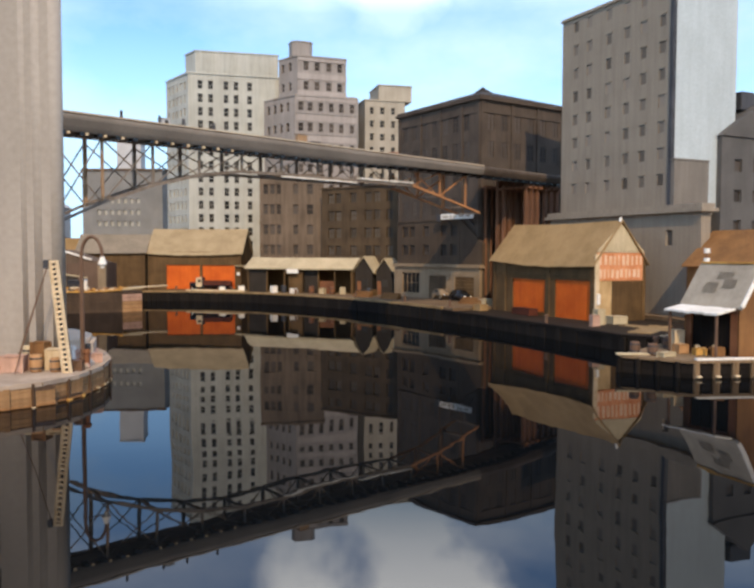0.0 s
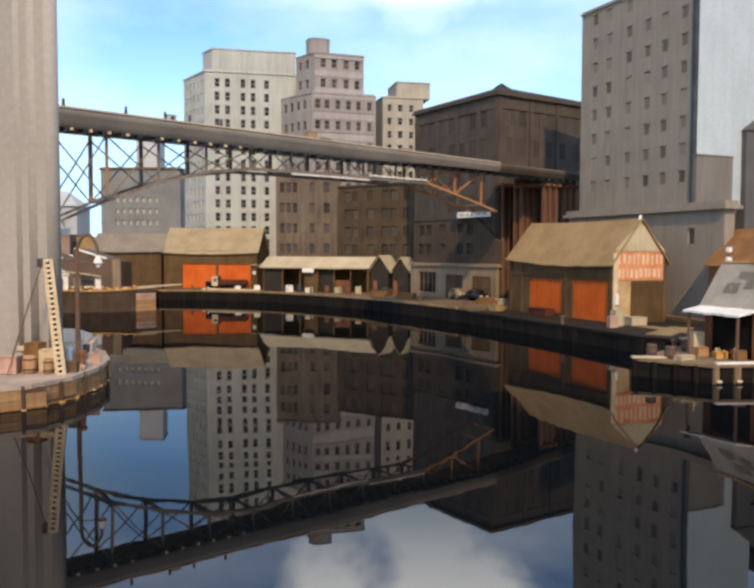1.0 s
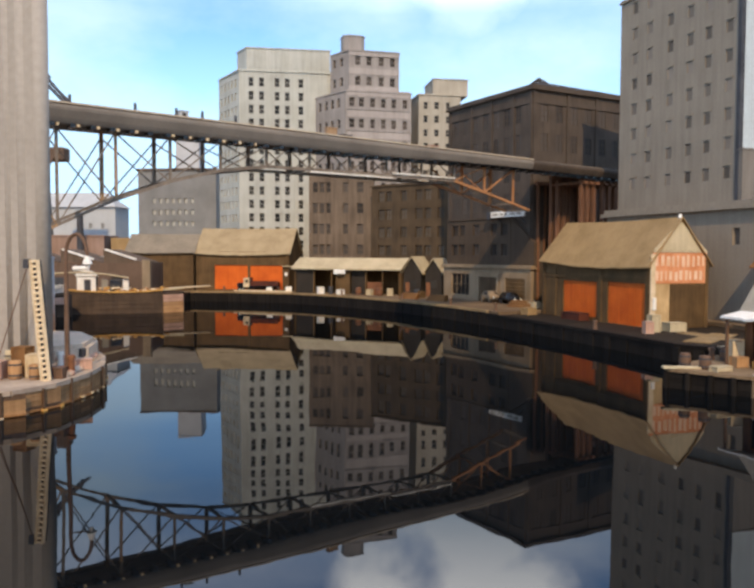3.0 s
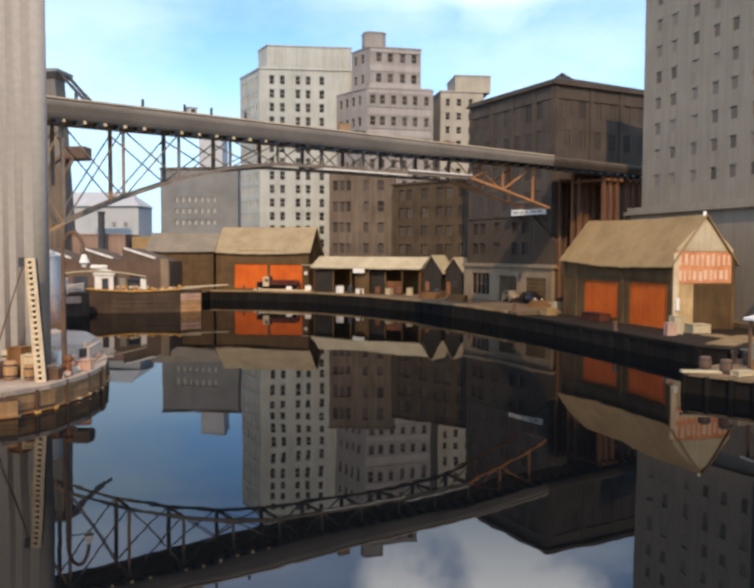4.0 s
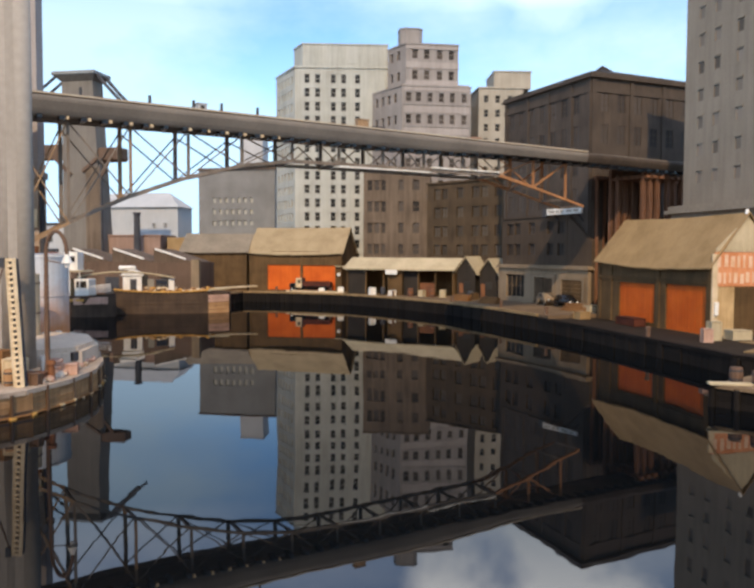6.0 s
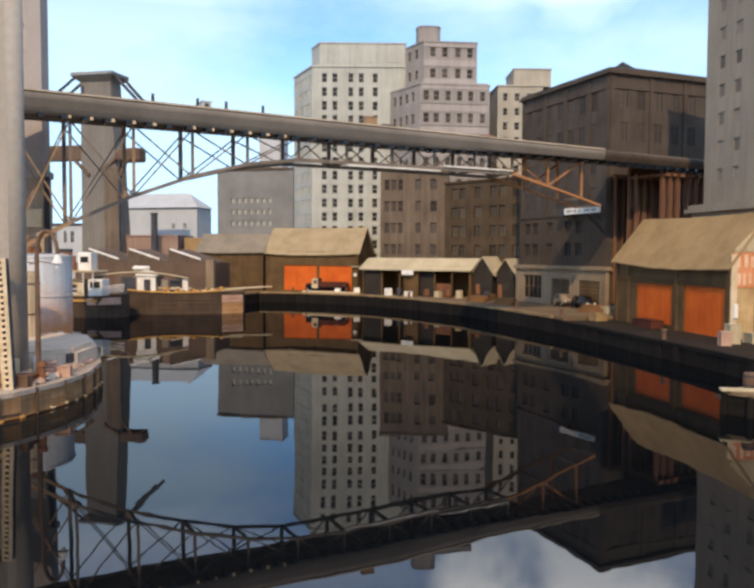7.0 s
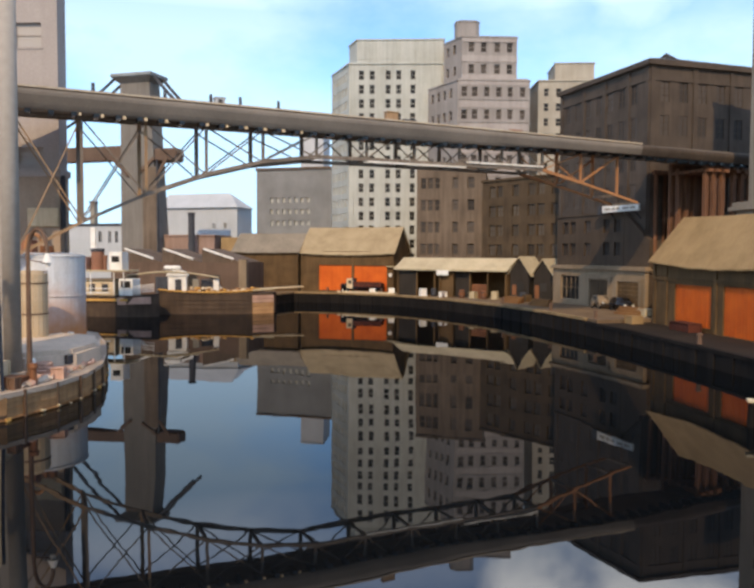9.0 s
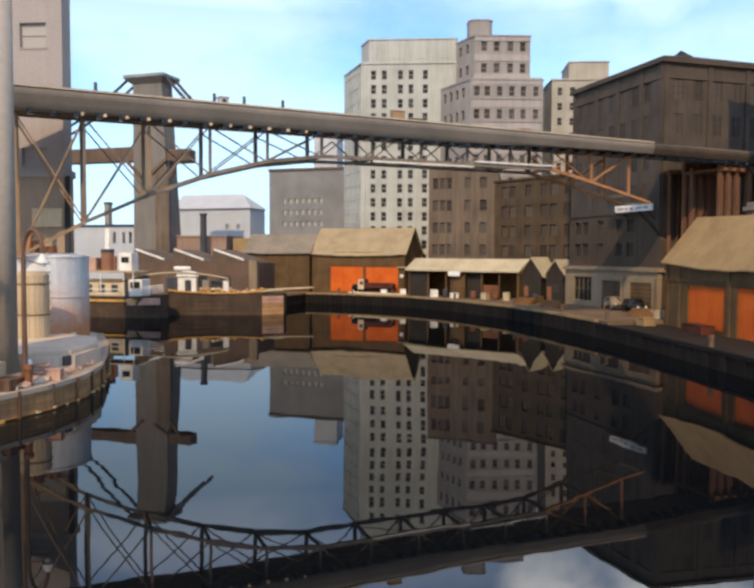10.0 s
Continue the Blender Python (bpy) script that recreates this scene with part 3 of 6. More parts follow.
sl = block("slate_building", 3.40, 131.79, W_A, 16.0, 0.55, 12.2, SLATEWALL, "dark slate-coloured warehouse rising over the shop",
           front=dict(cols=[(1.4, 2.9), (3.4, 4.9), (7.0, 8.6), (11.5, 13.0), (13.9, 15.4)], rows=rows(6.8, 3.0, 2, 1.7), pane=PANEDIM), cornice=0.15, cap=0.25)
bm = bmesh.new()
side_out = [(16.0, 0), (21.1, 0), (21.1, 8.7), (20.1, 9.2), (16.0, 12.2)]
f0, f1 = [bm.verts.new((x_, 0.05, z_)) for x_, z_ in side_out], [bm.verts.new((x_, 0.6, z_)) for x_, z_ in side_out]
for i in range(5):
    bm.faces.new((f0[i], f0[(i + 1) % 5], f1[(i + 1) % 5], f1[i]))
bm.faces.new(f0[::-1])
bm.faces.new(f1)
part("side_bay", bm, SLATEWALL, sl)
part("roof_coping", beam(bmesh.new(), (15.9, 0.0, 12.35), (20.2, 0.0, 9.3), 0.3, 0.2), SLATEWALL, sl)
sg = thing("sign_board", 9.21, 121.53, 14.1, ang(11.7, -15.2), "long white sign board with dark bracket and faded lettering", "sign")
part("board", B(0.9, 8.0, 0, 0.22, 0.1, 0.95, bevel=0.03), WHITE, sg)
part("bracket", B(0.0, 0.86, -0.05, 0.3, -0.15, 1.0, bevel=0.04), STEELDARK, sg, "dark iron bracket")
for i, (u0, u1) in enumerate(((1.4, 2.6), (2.9, 3.5), (3.8, 4.4), (5.0, 6.1), (6.4, 7.4))):
    part("lettering_bar", B(u0, u1, -0.03, -0.002, 0.38, 0.66), PATCHROOF, sg)
part("strut", beam(bmesh.new(), (2.2, 0.3, 0.1), (2.2, 2.2, -1.7), 0.15), STEELDARK, sg)
part("strut", beam(bmesh.new(), (6.9, 0.3, 0.1), (6.9, 2.2, -1.7), 0.15), STEELDARK, sg)

shop = block("shop_front", 2.89, 131.44, W_A, 21.3, 0.5, 4.95, CONCRETE, "low plastered shop with three wide openings",
             front=dict(cols=[(2.2, 6.9)], rows=[(0.7, 4.0)], bars=(3, 1), pane=PANE), cornice=0.3, cap=0.5)
part("door_surround", holed_wall(bmesh.new(), 5.2, 4.3, [(0.5, 4.7, 0.0, 3.7)], 0.25, place=lambda x, y, z: (9.2 + x, -0.2 + y * 0.75, z)), CONCRETE, shop)
part("shop_door", B(9.75, 11.7, -0.06, 0.02, 0.05, 3.6), BROWNBRICK, shop, "brown wooden double door")
part("shop_door", B(11.75, 13.8, -0.06, 0.02, 0.05, 3.6), BROWNBRICK, shop, "brown wooden double door")
part("shutter_frame", holed_wall(bmesh.new(), 5.4, 4.2, [(0.5, 4.9, 0.4, 3.6)], 0.25, place=lambda x, y, z: (15.4 + x, -0.2 + y * 0.75, z)), CONCRETE, shop)
for i in range(6):
    part("shutter_slat", B(15.95, 20.25, -0.09, 0.02, 0.45 + i * 0.52, 0.92 + i * 0.52), OLIVEWOOD, shop)

# the tower by the right shed, on its podium
r = ang(8.6, -17.4)
rt = block("concrete_tower", 24.86, 106.07, r, 19.1, 10.3, 25.6, TOWERGREY, "tall grey concrete tower with rows of small recessed windows", z0=14.2,
           front=dict(cols=[(2.2, 3.2), (4.8, 5.8), (8.3, 9.3), (11.4, 12.4), (14.1, 15.1), (17.0, 18.0)], rows=rows(2.6, 3.02, 8, 1.35), pane=PANEWALL, bars=(0, 0)),
           cornice=0.2, cap=0.4, side_mat=WHITEWALL, deep=0.09)
part("corner_strip", B(18.7, 19.16, -0.12, 0.4, 0, 25.5), STEELDARK, rt, "dark corner downpipe casing")
for (u0, u1) in [(2.2, 3.2), (4.8, 5.8), (8.3, 9.3), (11.4, 12.4), (14.1, 15.1), (17.0, 18.0)]:
    hood = mesh_from("hood", B(-0.05, 1.05, -0.07, 0.02, 0, 0.14), TOWERGREY)
    for z, _ in rows(2.6, 3.02, 8, 1.35):
        part("hood", hood, None, rt, at=pose(u0, 0, z + 1.42))
block("tower_podium", 24.3, 108.2, r, 20.6, 12, 11.7, TOWERGREY, "stone podium carrying a tower", cornice=0.2, cap=0.9)
block("podium_front", 23.95, 108.0, r, 25.6, 1.4, 11.7, TOWERGREY, "stone podium with a moulded cornice under a tower",
      front=dict(cols=[(20.6, 21.6)], rows=[(8.0, 9.8)], pane=PANEWALL, bars=(0, 0)), cornice=0.6, cap=0.9)
block("annex_block", 33.5, 88.45, r + 90, 5.5, 0.6, 5.7, PYLONGREY, "low grey annex standing on the podium", z0=13.9, cornice=0.08, cap=0.2)
gb = block("gabled_block", 40.2, 91.6, r + 90, 12, 8, 20.9, GREYDARK, "grey gabled warehouse beside the tower",
           front=dict(cols=cols(2.2, 3.2, 3, 1.3), rows=rows(6, 3.6, 4, 1.5), pane=PANEDIM, bars=(0, 0)))
bm = bmesh.new()
pts = [bm.verts.new(p) for p in ((-0.2, -0.2, 20.9), (12.2, -0.2, 20.9), (6.0, -0.2, 24.9), (-0.2, 8.2, 20.9), (12.2, 8.2, 20.9), (6.0, 8.2, 24.9))]
for f in ((0, 1, 2), (3, 5, 4), (0, 2, 5, 3), (1, 4, 5, 2), (0, 3, 4, 1)):
    bm.faces.new([pts[i] for i in f])
part("gable_roof", bm, GREYDARK, gb)
part("roof_vent", B(4.4, 8.2, 1.0, 3.0, 24.4, 26.6, bevel=0.1), STEELDARK, gb, "dark ridge ventilator")

# far blocks, left
# cream panes stand in for lit windows
block("far_block", -67.9, 180, 0, 18.4, 10, 26.0, HAZE, "grey distant office block with lit windows painted pale",
           front=dict(cols=cols(3.4, 1.5, 7, 0.8), rows=rows(13.3, 2.6, 3, 1.2), pane=CREAM), cornice=0.3, cap=0.5, bars=(0, 0), cornice_mat=WORKSROOF)
block("far_tower", -71.5, 215, 8, 6.4, 8, 41, FARHAZE, "distant tower, paled by haze in its colour", cornice=0.2, cap=0.3)
fh = block("far_house", -98.0, 188, 0, 21.0, 8, 18.2, HAZEPALE, "distant gabled house, paled by haze in its colour", front=dict(cols=cols(14.2, 3.1, 2, 0.9), rows=rows(13, 3.0, 1, 1.3), pane=HAZE))
bm = bmesh.new()
pts = [bm.verts.new(p) for p in ((-0.4, -0.6, 18.2), (21.5, -0.6, 18.2), (-0.4, 8.4, 18.2), (21.5, 8.4, 18.2), (-0.4, 4, 22.0), (17.0, 4, 22.0))]
for f in ((0, 1, 5, 4), (2, 4, 5, 3), (1, 3, 5), (0, 4, 2), (0, 2, 3, 1)):
    bm.faces.new([pts[i] for i in f])
part("house_roof", bm, HAZEPALE, fh)

# building behind the bridge's near end
bk = block("bankside_tower", -48.4, 68.4, 14.5, 14.4, 1.6, 33, BANKSTONE, "grey bankside tower with single windows and a brown base", z0=1.35,
           front=dict(cols=[(6.6, 8.8), (10.7, 13.0)], rows=[(14.9, 16.4), (24.9, 27.0)], pane=BLIND, bars=(0, 1)), deep=0.35, sills=True)
part("base_cladding", B(0, 14.46, -0.12, 1.66, 0, 13.9), BANKBROWN, bk, "brown brick base storey")
part("string_course", B(-0.05, 14.62, -0.25, 1.8, 13.9, 14.5), BANKSTONE, bk)
part("drain_pipe", rod(bmesh.new(), (14.66, 0.1, 0.2), (14.66, 0.1, 14.0), 0.22, 0.22, 10), STEELDARK, bk, "dark cast iron drain pipe")
part("notice_board", B(11.7, 14.4, -0.4, -0.13, 9.6, 11.2, bevel=0.04), LADDER, bk, "blank yellow notice board")


# ---- bridge ----
N0, ND = Vector((-17.4, 76.8, 0)), Vector((0.747, 0.665, 0)).normalized()
bridge = thing("truss_bridge", N0.x, N0.y, 0, ang(ND.x, ND.y), "long steel deck truss bridge with an arched lower chord", "bridge")
S0, S1, LIT, STEP = -33.6, 60.0, 40.6, 4.85
part("deck_slab", B(S0, S1, -1.0, 5.4, 19.78, 20.45), DECKBROWN, bridge)
def deck_z(s):
    """The deck dips gently towards the city."""
    return 0.12 - 0.0085 * (s + 12)


def fascia(sign, y_in, low=0.0, s0=S0, s1=LIT):
    """The rounded edge of the deck: bright above, turned under below, thinning towards the city."""
    bm = bmesh.new()
    prof = [(0.0, 20.74), (0.42, 20.72), (0.64, 20.6), (0.7, 20.42), (0.68, 20.2), (0.56, 19.92), (0.42, 19.6), (0.26, 19.35), (0.12, 19.2), (0.0, 19.2)]
    cuts = [s0 + (s1 - s0) * i / 12 for i in range(13)]
    ends = []
    for s in cuts:
        thin = min(1.0, max(0.0, (s - 18) / 14)) * 0.45
        ends.append([bm.verts.new((s, y_in + sign * y, max(z, 19.2 + low + thin) + deck_z(s))) for y, z in prof])
    for e0, e1 in zip(ends, ends[1:]):
        for i in range(len(prof)):
            j = (i + 1) % len(prof)
            bm.faces.new((e0[i], e0[j], e1[j], e1[i]))
    bm.faces.new(ends[0][::-1])
    bm.faces.new(ends[-1])
    return bm


for sign, y_in, low in ((-1, -1.0, 0.0), (1, 5.4, 0.6)):
    gd = part("fascia_girder", fascia(sign, y_in, low), DECKBROWN, bridge)
    # past LIT the girder's shade is put into a darker colour
    part("fascia_girder", fascia(sign, y_in - sign * 0.15, low, LIT, S1), DARKBRICK, bridge, "approach span girder, darkened as if shaded")
    # paler coping paints the highlight along the deck's top edge
    part("coping", beam(bmesh.new(), (S0, y_in + sign * 0.3, 20.79 + deck_z(S0)), (LIT, y_in + sign * 0.3, 20.79 + deck_z(LIT)), 0.75, 0.14), COPINGLIGHT, gd)
    for k in range(31):
        u = S0 + 2.425 * k
        part("joint_cover", B(u, u + 0.06, min(y_in, y_in + sign * 0.715), max(y_in, y_in + sign * 0.715), 20.2 + deck_z(u), 20.5 + deck_z(u)), DECKBROWN, gd)


def chord_z(s):
    """Height of the arched lower chord."""
    if s < 6:
        return 17.3 - 7.7 * ((6 - s) / 23.5) ** 1.75
    if s < 29:
        return 17.3
    return 17.3 - 2.9 * ((s - 29) / 12.6) ** 1.05


nodes = [-14.65 + STEP * k for k in range(-2, 12)] + [41.6]
vert = lambda z0, z1, w: B(-w / 2, w / 2, -w / 2, w / 2, z0, z1)
for y, w in ((0.0, 0.22), (4.0, 0.30)):
    mid = STEEL
    for k, s in enumerate(nodes):
        z = chord_z(s)
        # ochre and tan colours at the ends carry the warm light on the truss
        mat = OCHRESTEEL if s > 30 else TANSTEEL if s < -16 or abs(s + 10.1) < 1.2 else mid
        if k + 1 < len(nodes):
            part("post", vert(z, 19.3 if y < 1 else 19.8, w), mat, bridge, at=pose(s, y, 0))
        if k + 1 < len(nodes):
            s2 = nodes[k + 1]
            z2 = chord_z(s2)
            mat = OCHRESTEEL if s > 27 else TANSTEEL if s2 < -10 else mid
            part("chord", beam(bmesh.new(), (s, y, z), (s2, y, z2), 0.24 if s > 30 or s < -10 else 0.3, 0.24 if s > 30 or s < -10 else 0.3), mat, bridge)
            if s > 33:
                if k + 2 < len(nodes):
                    part("diagonal", beam(bmesh.new(), (s, y, z), (s2, y, 19.2), 0.16, 0.18), mat, bridge)
            elif z < 16.9 or z2 < 16.9:
                part("diagonal", beam(bmesh.new(), (s, y, z), (s2, y, 19.2), 0.10, 0.11), mat, bridge)
                part("diagonal", beam(bmesh.new(), (s, y + 0.2, 19.2), (s2, y + 0.2, z2), 0.10, 0.11), mat, bridge)
            else:
                part("diagonal", beam(bmesh.new(), (s, y, z), ((s + s2) / 2, y, 19.2), 0.10, 0.11), mat, bridge)
                part("diagonal", beam(bmesh.new(), ((s + s2) / 2, y, 19.2), (s2, y, z2), 0.10, 0.11), mat, bridge)
    part("top_chord", B(nodes[0], nodes[-1], y - 0.14, y + 0.14, (19.15 if y < 1 else 19.55), (19.35 if y < 1 else 19.75)), mid, bridge)
for s in nodes:
    z = chord_z(s)
    part("cross_strut", beam(bmesh.new(), (s, 0, z), (s, 4, z), 0.22), STEEL, bridge)
tooth = mesh_from("bracket", B(-0.2, 0.2, -1.16, 0.3, 18.95, 19.45), BLACKPAINT)
for k in range(57):
    u = S0 + 0.6 + 1.6167 * k
    part("bracket", tooth, None, bridge, at=pose(u, 0, deck_z(u) + min(1.0, max(0.0, (u - 18) / 14)) * 0.4))
# pale plates stand in for sky showing bright between the brackets
sky_plate = mesh_from("sky_gap_plate", B(-0.13, 0.13, -1.2, -1.0, 19.0, 19.22), LADDER)
rng_s = random.Random(6)
for k in range(9, 25):
    u = S0 + 0.6 + 0.42 + 1.6167 * k
    if rng_s.random() < 0.72:
        part("sky_gap_plate", sky_plate, None, bridge, at=pose(u, 0, deck_z(u)) @ Matrix.Diagonal((rng_s.uniform(0.55, 1.05), 1, 1, 1)))
# white plates stand in for the lit top of the lower chord
part("lit_chord_plate", B(9.6, 19.9, -0.35, 0.0, 17.0, 17.14), WHITE, bridge, "pale plate added as the chord's lit top")
part("lit_chord_plate", B(20.1, 28.9, -0.35, 0.0, 17.52, 17.66), WHITE, bridge, "pale plate added as the chord's lit top")
lamp_post = mesh_from("deck_post", rod(bmesh.new(), (0, 0, 20.6), (0, 0, 21.55), 0.15, 0.12, 8), STEELDARK)
for u in (-13.85, -8.48, -4.82, -2.38, 0.9):
    part("deck_post", lamp_post, None, bridge, at=pose(u, -1.2, deck_z(u)))
bent = mesh_from("bent_column", B(-0.24, 0.24, -0.24, 0.24, 1.9, 18.9), STREAKED)
for s in (51.6, 52.8, 54.1, 55.9, 57.2, 58.6):
    for y in (0, 4):
        part("bent_column", bent, None, bridge, at=pose(s, y, 0))
    part("bent_cap", B(s - 0.35, s + 0.35, -0.8, 4.8, 18.2, 18.54), STREAKED, bridge)

part("abutment_wall", B(51.2, 59.6, 4.75, 5.2, 1.9, 19.6), STREAKED, bridge, "dark rust-streaked abutment wall")


def motor_car(name, x, y, z, turn, body_mat, label, length=4.2):
    ob = thing(name, x, y, z, turn, label, "car")
    k = length / 4.2
    bm = bmesh.new()
    prof = [(0.0, 0.45), (0.0, 1.0), (1.15, 1.12), (1.5, 1.62), (3.2, 1.66), (3.75, 1.1), (4.2, 0.95), (4.2, 0.45)]
    ring = []
    for yy in (-0.75, 0.75):
        ring.append([bm.verts.new((px * k, yy, pz)) for px, pz in prof])
    m = len(prof)
    for i in range(m):
        j = (i + 1) % m
        bm.faces.new((ring[0][i], ring[0][j], ring[1][j], ring[1][i]))
    bm.faces.new(ring[0][::-1])
    bm.faces.new(ring[1])
    bmesh.ops.bevel(bm, geom=list(bm.edges), offset=0.09, segments=2, affect="EDGES")
    part("body", bm, body_mat, ob, smooth=True)
    for yy in (-0.77, 0.74):
        part("side_window", B(1.75 * k, 2.9 * k, yy, yy + 0.03, 1.14, 1.5), PANE, ob)
    for xx in (0.75 * k, 3.4 * k):
        for yy in (-0.82, 0.62):
            wh = part("wheel", rod(bmesh.new(), (xx, yy, 0.36), (xx, yy + 0.2, 0.36), 0.36, 0.36, 16), STEELDARK, ob)
            part("hub", rod(bmesh.new(), (xx, yy - 0.02, 0.36), (xx, yy + 0.22, 0.36), 0.16, 0.16, 12), WHITE, wh)
        part("fender", rod(bmesh.new(), (xx, -0.86, 0.55), (xx, 0.86, 0.55), 0.42, 0.42, 14), body_mat, ob)
    for yy in (-0.5, 0.5):
        part("headlight", rod(bmesh.new(), (-0.08, yy, 0.8), (0.1, yy, 0.8), 0.13, 0.13, 12), WHITE, ob)
    return ob


def on_bridge(s, y):
    p = N0 + ND * s + Vector((-ND.y, ND.x, 0)) * y
    return p.x, p.y


x0, y0 = on_bridge(-4.35, -0.6)
hut = thing("deck_hut", x0, y0, 20.8 + deck_z(-4), ang(ND.x, ND.y), "small pale blue-grey box hut on the bridge deck", "hut")
part("wall", B(0, 0.8, -0.3, 0.6, 0, 0.6, bevel=0.03), HAZEPALE, hut)
part("roof", B(-0.06, 0.86, -0.36, 0.66, 0.6, 0.68), HAZEPALE, hut)
part("window", B(0.22, 0.58, -0.34, -0.29, 0.2, 0.48), PANE, hut)
for u, m, lab, hh in ((11.1, TANSTEEL, "tan crate standing on the bridge deck", 0.85), (12.9, STEELDARK, "low dark green case on the bridge deck", 0.3), (24.6, BRICKRED, "red case standing on the bridge deck", 0.3)):
    x0, y0 = on_bridge(u, -0.7)
    cs = thing("deck_case", x0, y0, 20.74 + deck_z(u), ang(ND.x, ND.y), lab, "crate", "cases on the bridge deck")
    part("box", B(0, 1.2, -0.3, 0.3, 0, hh, bevel=0.04), m, cs)
    part("lid", B(-0.04, 1.24, -0.34, 0.34, hh, hh + 0.08), m, cs)

# ---- pylon far behind the bridge ----
py = thing("suspension_pylon", -81.0, 148.0, 1.9, 0, "grey concrete suspension bridge pylon with a flat cap", "pylon")
bm = bmesh.new()
lo = [bm.verts.new(p) for p in ((-0.8, 0, 0), (8.0, 0, 0), (8.0, 4, 0), (-0.8, 4, 0))]
hi = [bm.verts.new(p) for p in ((-0.8, 0.2, 40.0), (5.7, 0.2, 40.0), (5.7, 3.8, 40.0), (-0.8, 3.8, 40.0))]
for i in range(4):
    j = (i + 1) % 4
    bm.faces.new((lo[i], lo[j], hi[j], hi[i]))
bm.faces.new(hi)
part("shaft", bm, PYLONGREY, py)
# panel and dark pipe colour the shaft's right side as in shade
part("shade_panel", B(4.2, 7.3, -0.08, 0.16, 2, 23.6), SOOTSTONE, py, "brown panel painting the shaft's right side as shaded")
part("drain_pipe", rod(bmesh.new(), (7.55, -0.1, 3), (7.45, -0.1, 25), 0.22, 0.22, 10), STEELDARK, py)
for u0, u1, z1 in ((-2.4, 1.1, 22.0), (9.7, 7.5, 21.6), (6.9, 3.6, 22.6)):
    part("knee_brace", beam(bmesh.new(), (u0, -0.2, 25.3), (u1, -0.2, z1), 0.3, 0.6), BEAMBROWN, py)
bm = bmesh.new()
cap_lo = [bm.verts.new(p) for p in ((-0.9, 0.1, 40.0), (5.8, 0.1, 40.0), (5.8, 3.9, 40.0), (-0.9, 3.9, 40.0))]
cap_hi = [bm.verts.new(p) for p in ((-2.1, -0.9, 41.0), (6.7, -0.9, 41.0), (6.7, 4.9, 41.0), (-2.1, 4.9, 41.0))]
for i in range(4):
    j = (i + 1) % 4
    bm.faces.new((cap_lo[i], cap_lo[j], cap_hi[j], cap_hi[i]))
bm.faces.new(cap_lo[::-1])
bm.faces.new(cap_hi)
part("flared_collar", bm, PYLONGREY, py)
part("cap", B(-2.25, 6.85, -1.05, 5.05, 41.0, 41.7, bevel=0.12), PYLONCAP, py, "pale blue-grey cap slab")
part("cross_beam", B(-40, 0.2, 0.6, 3.2, 25.2, 28.0), BEAMBROWN, py)
part("bracket_beam", B(6.4, 11.4, 0.4, 3.4, 24.6, 27.2, bevel=0.3), BEAMBROWN, py)
for y in (0.3, 3.4):
    pts = [(6.4 + 8 * t, y, 41.4 - 9.5 * t + 1.5 * t * t) for t in [i / 14 for i in range(15)]]
    part("main_cable", tube(bmesh.new(), pts, 0.32, 8), STEELDARK, py)
    pts = [(-1.8 - 40 * t, y, 41.2 - 30 * t + 16 * t * t) for t in [i / 14 for i in range(15)]]
    part("main_cable", tube(bmesh.new(), pts, 0.28, 8), STEELDARK, py)


# ---- waterfront sheds ----
def roof_slope(w, y_eave, z_eave, y_ridge, z_ridge, sag=0.3, over=0.35, thick=0.14, seed=1, n=14, lift=0.0):
    """A thick roof slope with a sagging, slightly ragged eave. lift raises the eave's far end."""
    rnd = random.Random(seed)
    bm = bmesh.new()
    top, low = [], []
    for i in range(n + 1):
        t = i / n
        u = -over + (w + 2 * over) * t
        dip = -sag * math.sin(math.pi * t) + rnd.uniform(-0.05, 0.05) + lift * (1 - t)
        col = []
        for j in range(4):
            q = j / 3
            col.append((u, y_eave + (y_ridge - y_eave) * q, z_eave + (z_ridge - z_eave) * q + dip * (1 - q * 0.55)))
        top.append([bm.verts.new((x, y, z + thick)) for x, y, z in col])
        low.append([bm.verts.new(p) for p in col])
    for i in range(n):
        for j in range(3):
            bm.faces.new((top[i][j], top[i + 1][j], top[i + 1][j + 1], top[i][j + 1]))
            bm.faces.new((low[i][j], low[i][j + 1], low[i + 1][j + 1], low[i + 1][j]))
        bm.faces.new((top[i][0], low[i][0], low[i + 1][0], top[i + 1][0]))
        bm.faces.new((top[i][3], top[i + 1][3], low[i + 1][3], low[i][3]))
    for j in range(3):
        bm.faces.new((top[0][j], top[0][j + 1], low[0][j + 1], low[0][j]))
        bm.faces.new((top[n][j], low[n][j], low[n][j + 1], top[n][j + 1]))
    return bm


def gable_wall(d, he, hr, thick=0.18, yr=None, down=0.0):
    """A gable end in the plane x = 0, thick to +x."""
    yr = d / 2 if yr is None else yr
    bm = bmesh.new()
    out = [(0, -down), (d, -down), (d, he), (yr, hr), (0, he)]
    a_ = [bm.verts.new((0, y, z)) for y, z in out]
    b_ = [bm.verts.new((thick, y, z)) for y, z in out]
    for i in range(5):
        j = (i + 1) % 5
        bm.faces.new((a_[i], a_[j], b_[j], b_[i]))
    bm.faces.new(a_[::-1])
    bm.faces.new(b_)
    return bm


